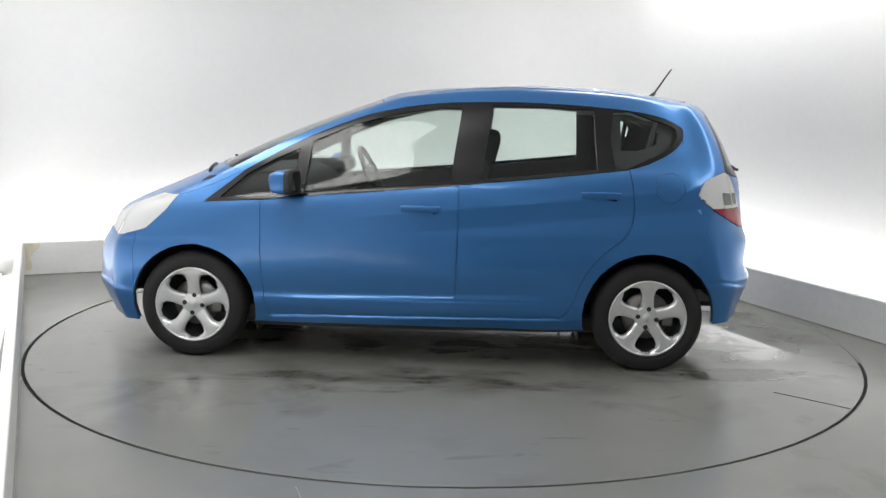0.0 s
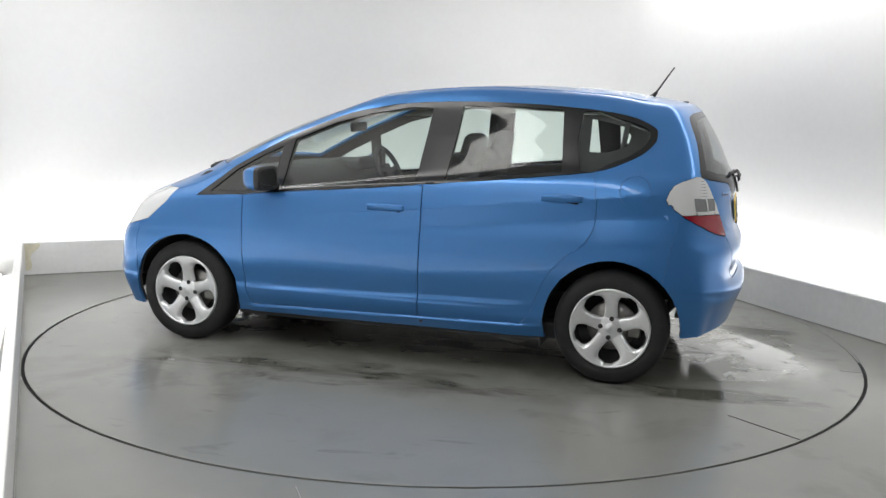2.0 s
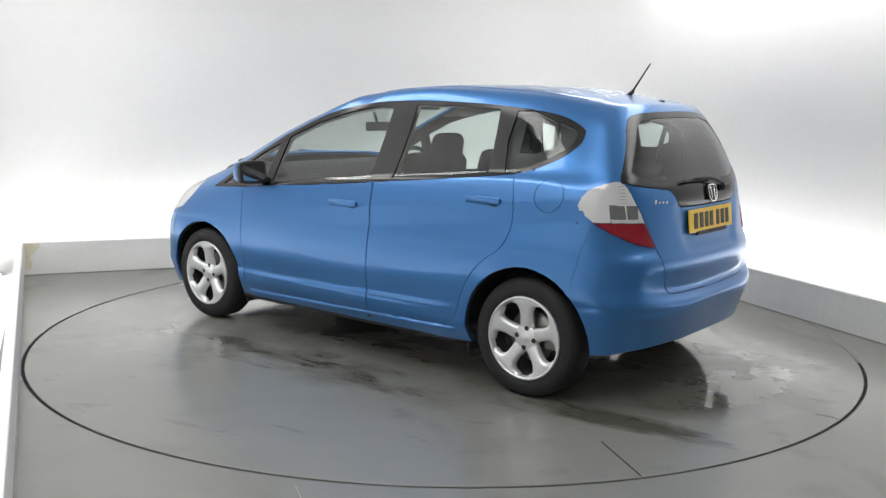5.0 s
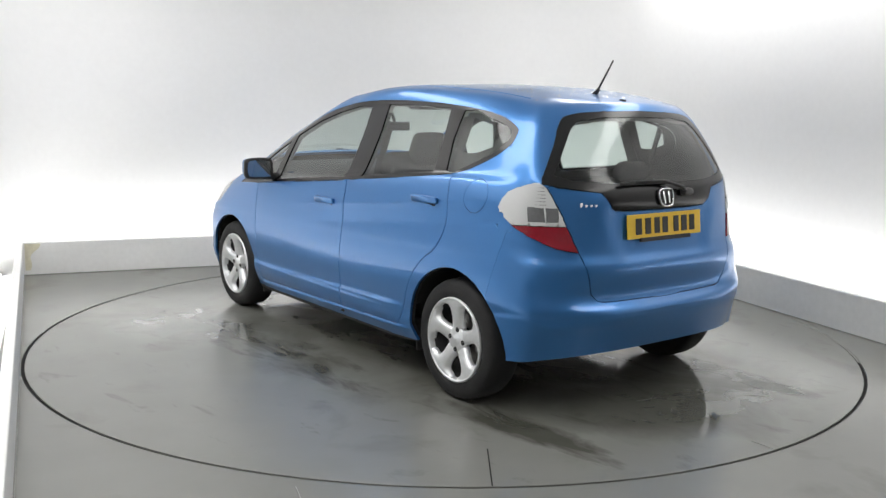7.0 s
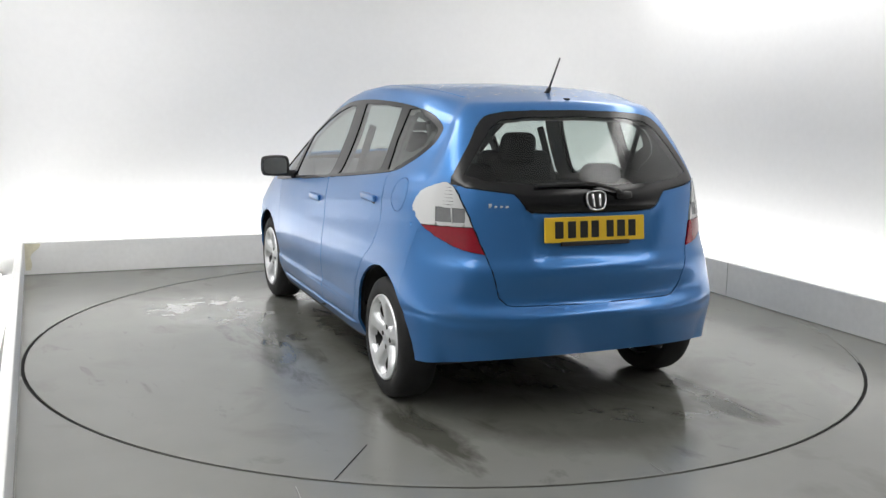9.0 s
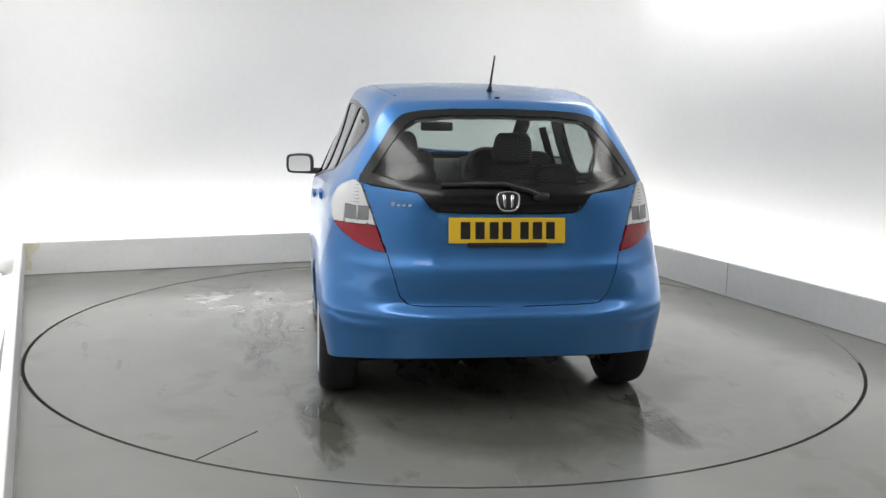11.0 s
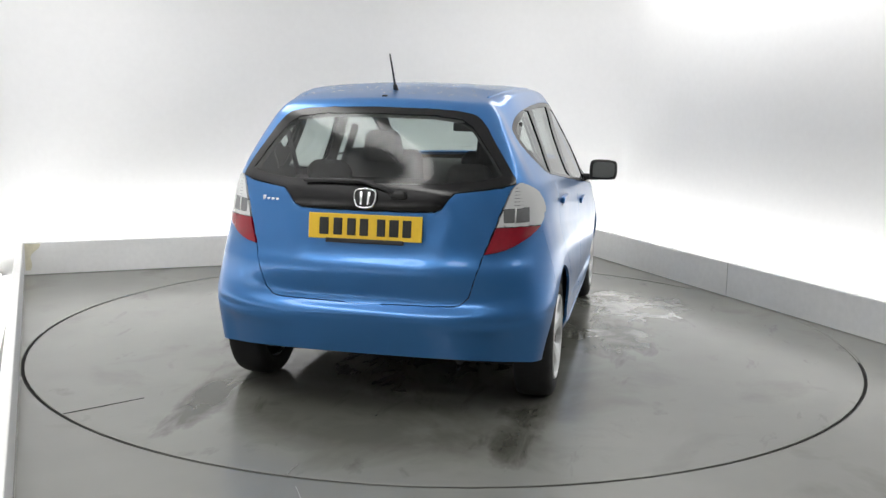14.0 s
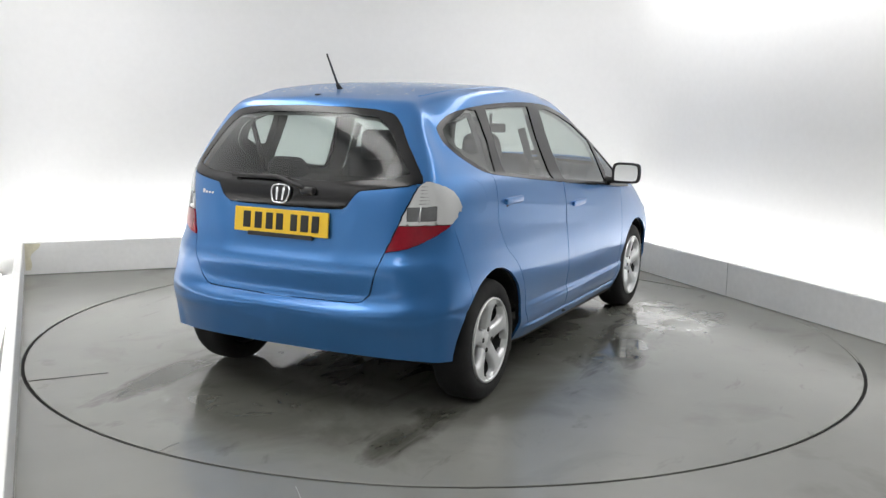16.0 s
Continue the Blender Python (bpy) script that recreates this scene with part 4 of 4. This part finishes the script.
def add_mirrors(car):
    for s in (1, -1):
        out = smooth_loop([(-.09, -.045), (-.078, -.066), (.05, -.068), (.084, -.048), (.088, .02), (.068, .056), (-.05, .062), (-.087, .038)], 3)
        bm = bmesh.new()
        rows = []
        for d, k in ((-.045, .93), (-.038, 1.0), (0, 1.0), (.04, .9), (.07, .68), (.085, .35)):
            rows.append([bm.verts.new((d, y * k, z * k)) for y, z in out])
        for a, b in zip(rows, rows[1:]):
            for i in range(len(out)):
                j = (i + 1) % len(out)
                bm.faces.new((a[i], a[j], b[j], b[i]))
        bm.faces.new(rows[-1])
        bm.faces.new(rows[0][::-1])
        bmesh.ops.recalc_face_normals(bm, faces=bm.faces)
        if s < 0:
            bmesh.ops.scale(bm, vec=(1, -1, 1), verts=bm.verts)
            bmesh.ops.reverse_faces(bm, faces=bm.faces)
        mir = part("door_mirror", bm, PAINT, car, "body-coloured door mirror on a black foot", True, pose(1.945, s * .905, 1.0, 0, 0, -8 * s))
        part("mirror_rim", prism([(y * 1.02 * s, z * 1.02) for y, z in out], -.054, -.018, "yz", .006), MATT, mir, "black rim")
        part("mirror_glass", prism([(y * .82 * s, z * .80) for y, z in out], -.057, -.052, "yz"), MIRROR, mir, "mirror glass", False)
        part("mirror_foot", box(.06, .14, .04, .015, (.0, -s * .09, -.055)), MATT, mir, "black foot")


def soft_block(sx, sy, sz, r, at, lean=0):
    bm = box(sx, sy, sz, r, (0, 0, 0), 4)
    bmesh.ops.transform(bm, matrix=pose(*at, 0, lean, 0), verts=bm.verts)
    return bm


def headrest(w, h, at):
    """A padded block, narrower and rounder at the top."""
    bm = box(.10, w, h, .044, (0, 0, 0), 5)
    for v in bm.verts:
        k = v.co.z / h + 0.5
        v.co.y *= 1.0 - 0.22 * k * k
        v.co.x -= 0.012 * k
    bmesh.ops.transform(bm, matrix=pose(*at, 0, -10, 0), verts=bm.verts)
    return bm


def add_interior(car):
    for y in (.36, -.36):
        seat = part("front_seat", soft_block(.50, .50, .16, .06, (1.30, y, .58), -6), CLOTH, car, "dark grey cloth front seat")
        part("backrest", soft_block(.15, .48, .58, .06, (1.00, y, .86), -14), CLOTH, seat)
        part("headrest", headrest(.25, .19, (.885, y * .95, 1.165)), CLOTH, seat)
        for d in (.05, -.05):
            part("headrest_post", tube([(.915, y * .95 + d, 1.12), (.925, y * .95 + d, 1.04)], .006), CHROME, seat)
        part("seat_base", box(.42, .42, .26, .03, (1.3, y, .40)), MATT, seat)
        part("seat_belt", box(.006, .045, .46, .002), MATT, car, "dark seat belt", False, pose(.975, (.615 if y > 0 else -.615), 1.07, 18 if y > 0 else -18, 0, 0))
    bench = part("rear_seat", soft_block(.48, 1.18, .16, .06, (.35, 0, .56), -4), CLOTH, car, "dark grey cloth rear bench")
    part("backrest", soft_block(.14, 1.16, .50, .05, (.06, 0, .80), -16), CLOTH, bench)
    for y in (.36, -.36):
        part("headrest", headrest(.24, .11, (-.02, y, 1.08)), CLOTH, bench)
    part("parcel_shelf", box(.34, 1.06, .02, .006, (-.18, 0, .985)), LINER, car, "dark parcel shelf")
    dash = part("dashboard", prism(smooth_loop([(2.5, .96), (2.25, 1.015), (1.98, 1.03), (1.86, .97), (1.80, .80), (1.84, .62), (2.1, .55), (2.5, .6)], 3), -.66, .66, "xz", .015), LINER, car, "dark grey dashboard")
    part("instrument_hood", soft_block(.22, .36, .09, .035, (1.90, -.36, 1.005), 8), LINER, dash)
    wheelring = [(.175 * math.cos(2 * math.pi * k / 28), .175 * math.sin(2 * math.pi * k / 28), 0) for k in range(30)]
    sw = part("steering_wheel", tube(wheelring, .016, 10), MATT, car, "black steering wheel", True, pose(1.66, -.36, .96, 0, -64, 0))
    part("wheel_boss", soft_block(.13, .11, .05, .02, (0, 0, -.02)), MATT, sw)
    for a in (0, 100, -100):
        part("wheel_spoke", box(.13, .03, .014, .004, (.09, 0, -.008)), MATT, sw, "", True, pose(0, 0, 0, 0, 0, a + 180))
    part("steering_column", tube([(1.66, -.36, .95), (1.95, -.36, .82)], .035), MATT, car)
    part("inner_mirror", soft_block(.03, .22, .06, .012, (1.74, -.01, 1.265)), MATT, car, "black interior mirror")
    part("mirror_stalk", tube([(1.745, -.01, 1.28), (1.77, 0, 1.355)], .01), MATT, car)
    part("roof_console", soft_block(.16, .2, .04, .015, (1.36, 0, 1.40)), LINER, car)
    part("cabin_floor", box(2.6, 1.3, .03, 0, (1.2, 0, .30)), MATT, car)
    for s in (1, -1):
        part("rear_belt", tube([(-.02, s * .60, 1.34), (.03, s * .55, 1.05)], .014, 8), MATT, car, "dark rear seat belt")


car = build_car()


# ---------------------------------------------------------------- what moves
def motions():
    """The plate turns evenly and carries the car with it."""
    times = [k * 0.5 for k in range(33)]
    walk(turntable, [(t, pose(0, 0, 0, 0, 0, -7.081 * t)) for t in times])
    walk(car, [(t, pose(0, 0, 0, 0, 0, -7.081 * t) @ pose(1.138, -0.059, 0, 0, 0, 176.79)) for t in times])


motions()
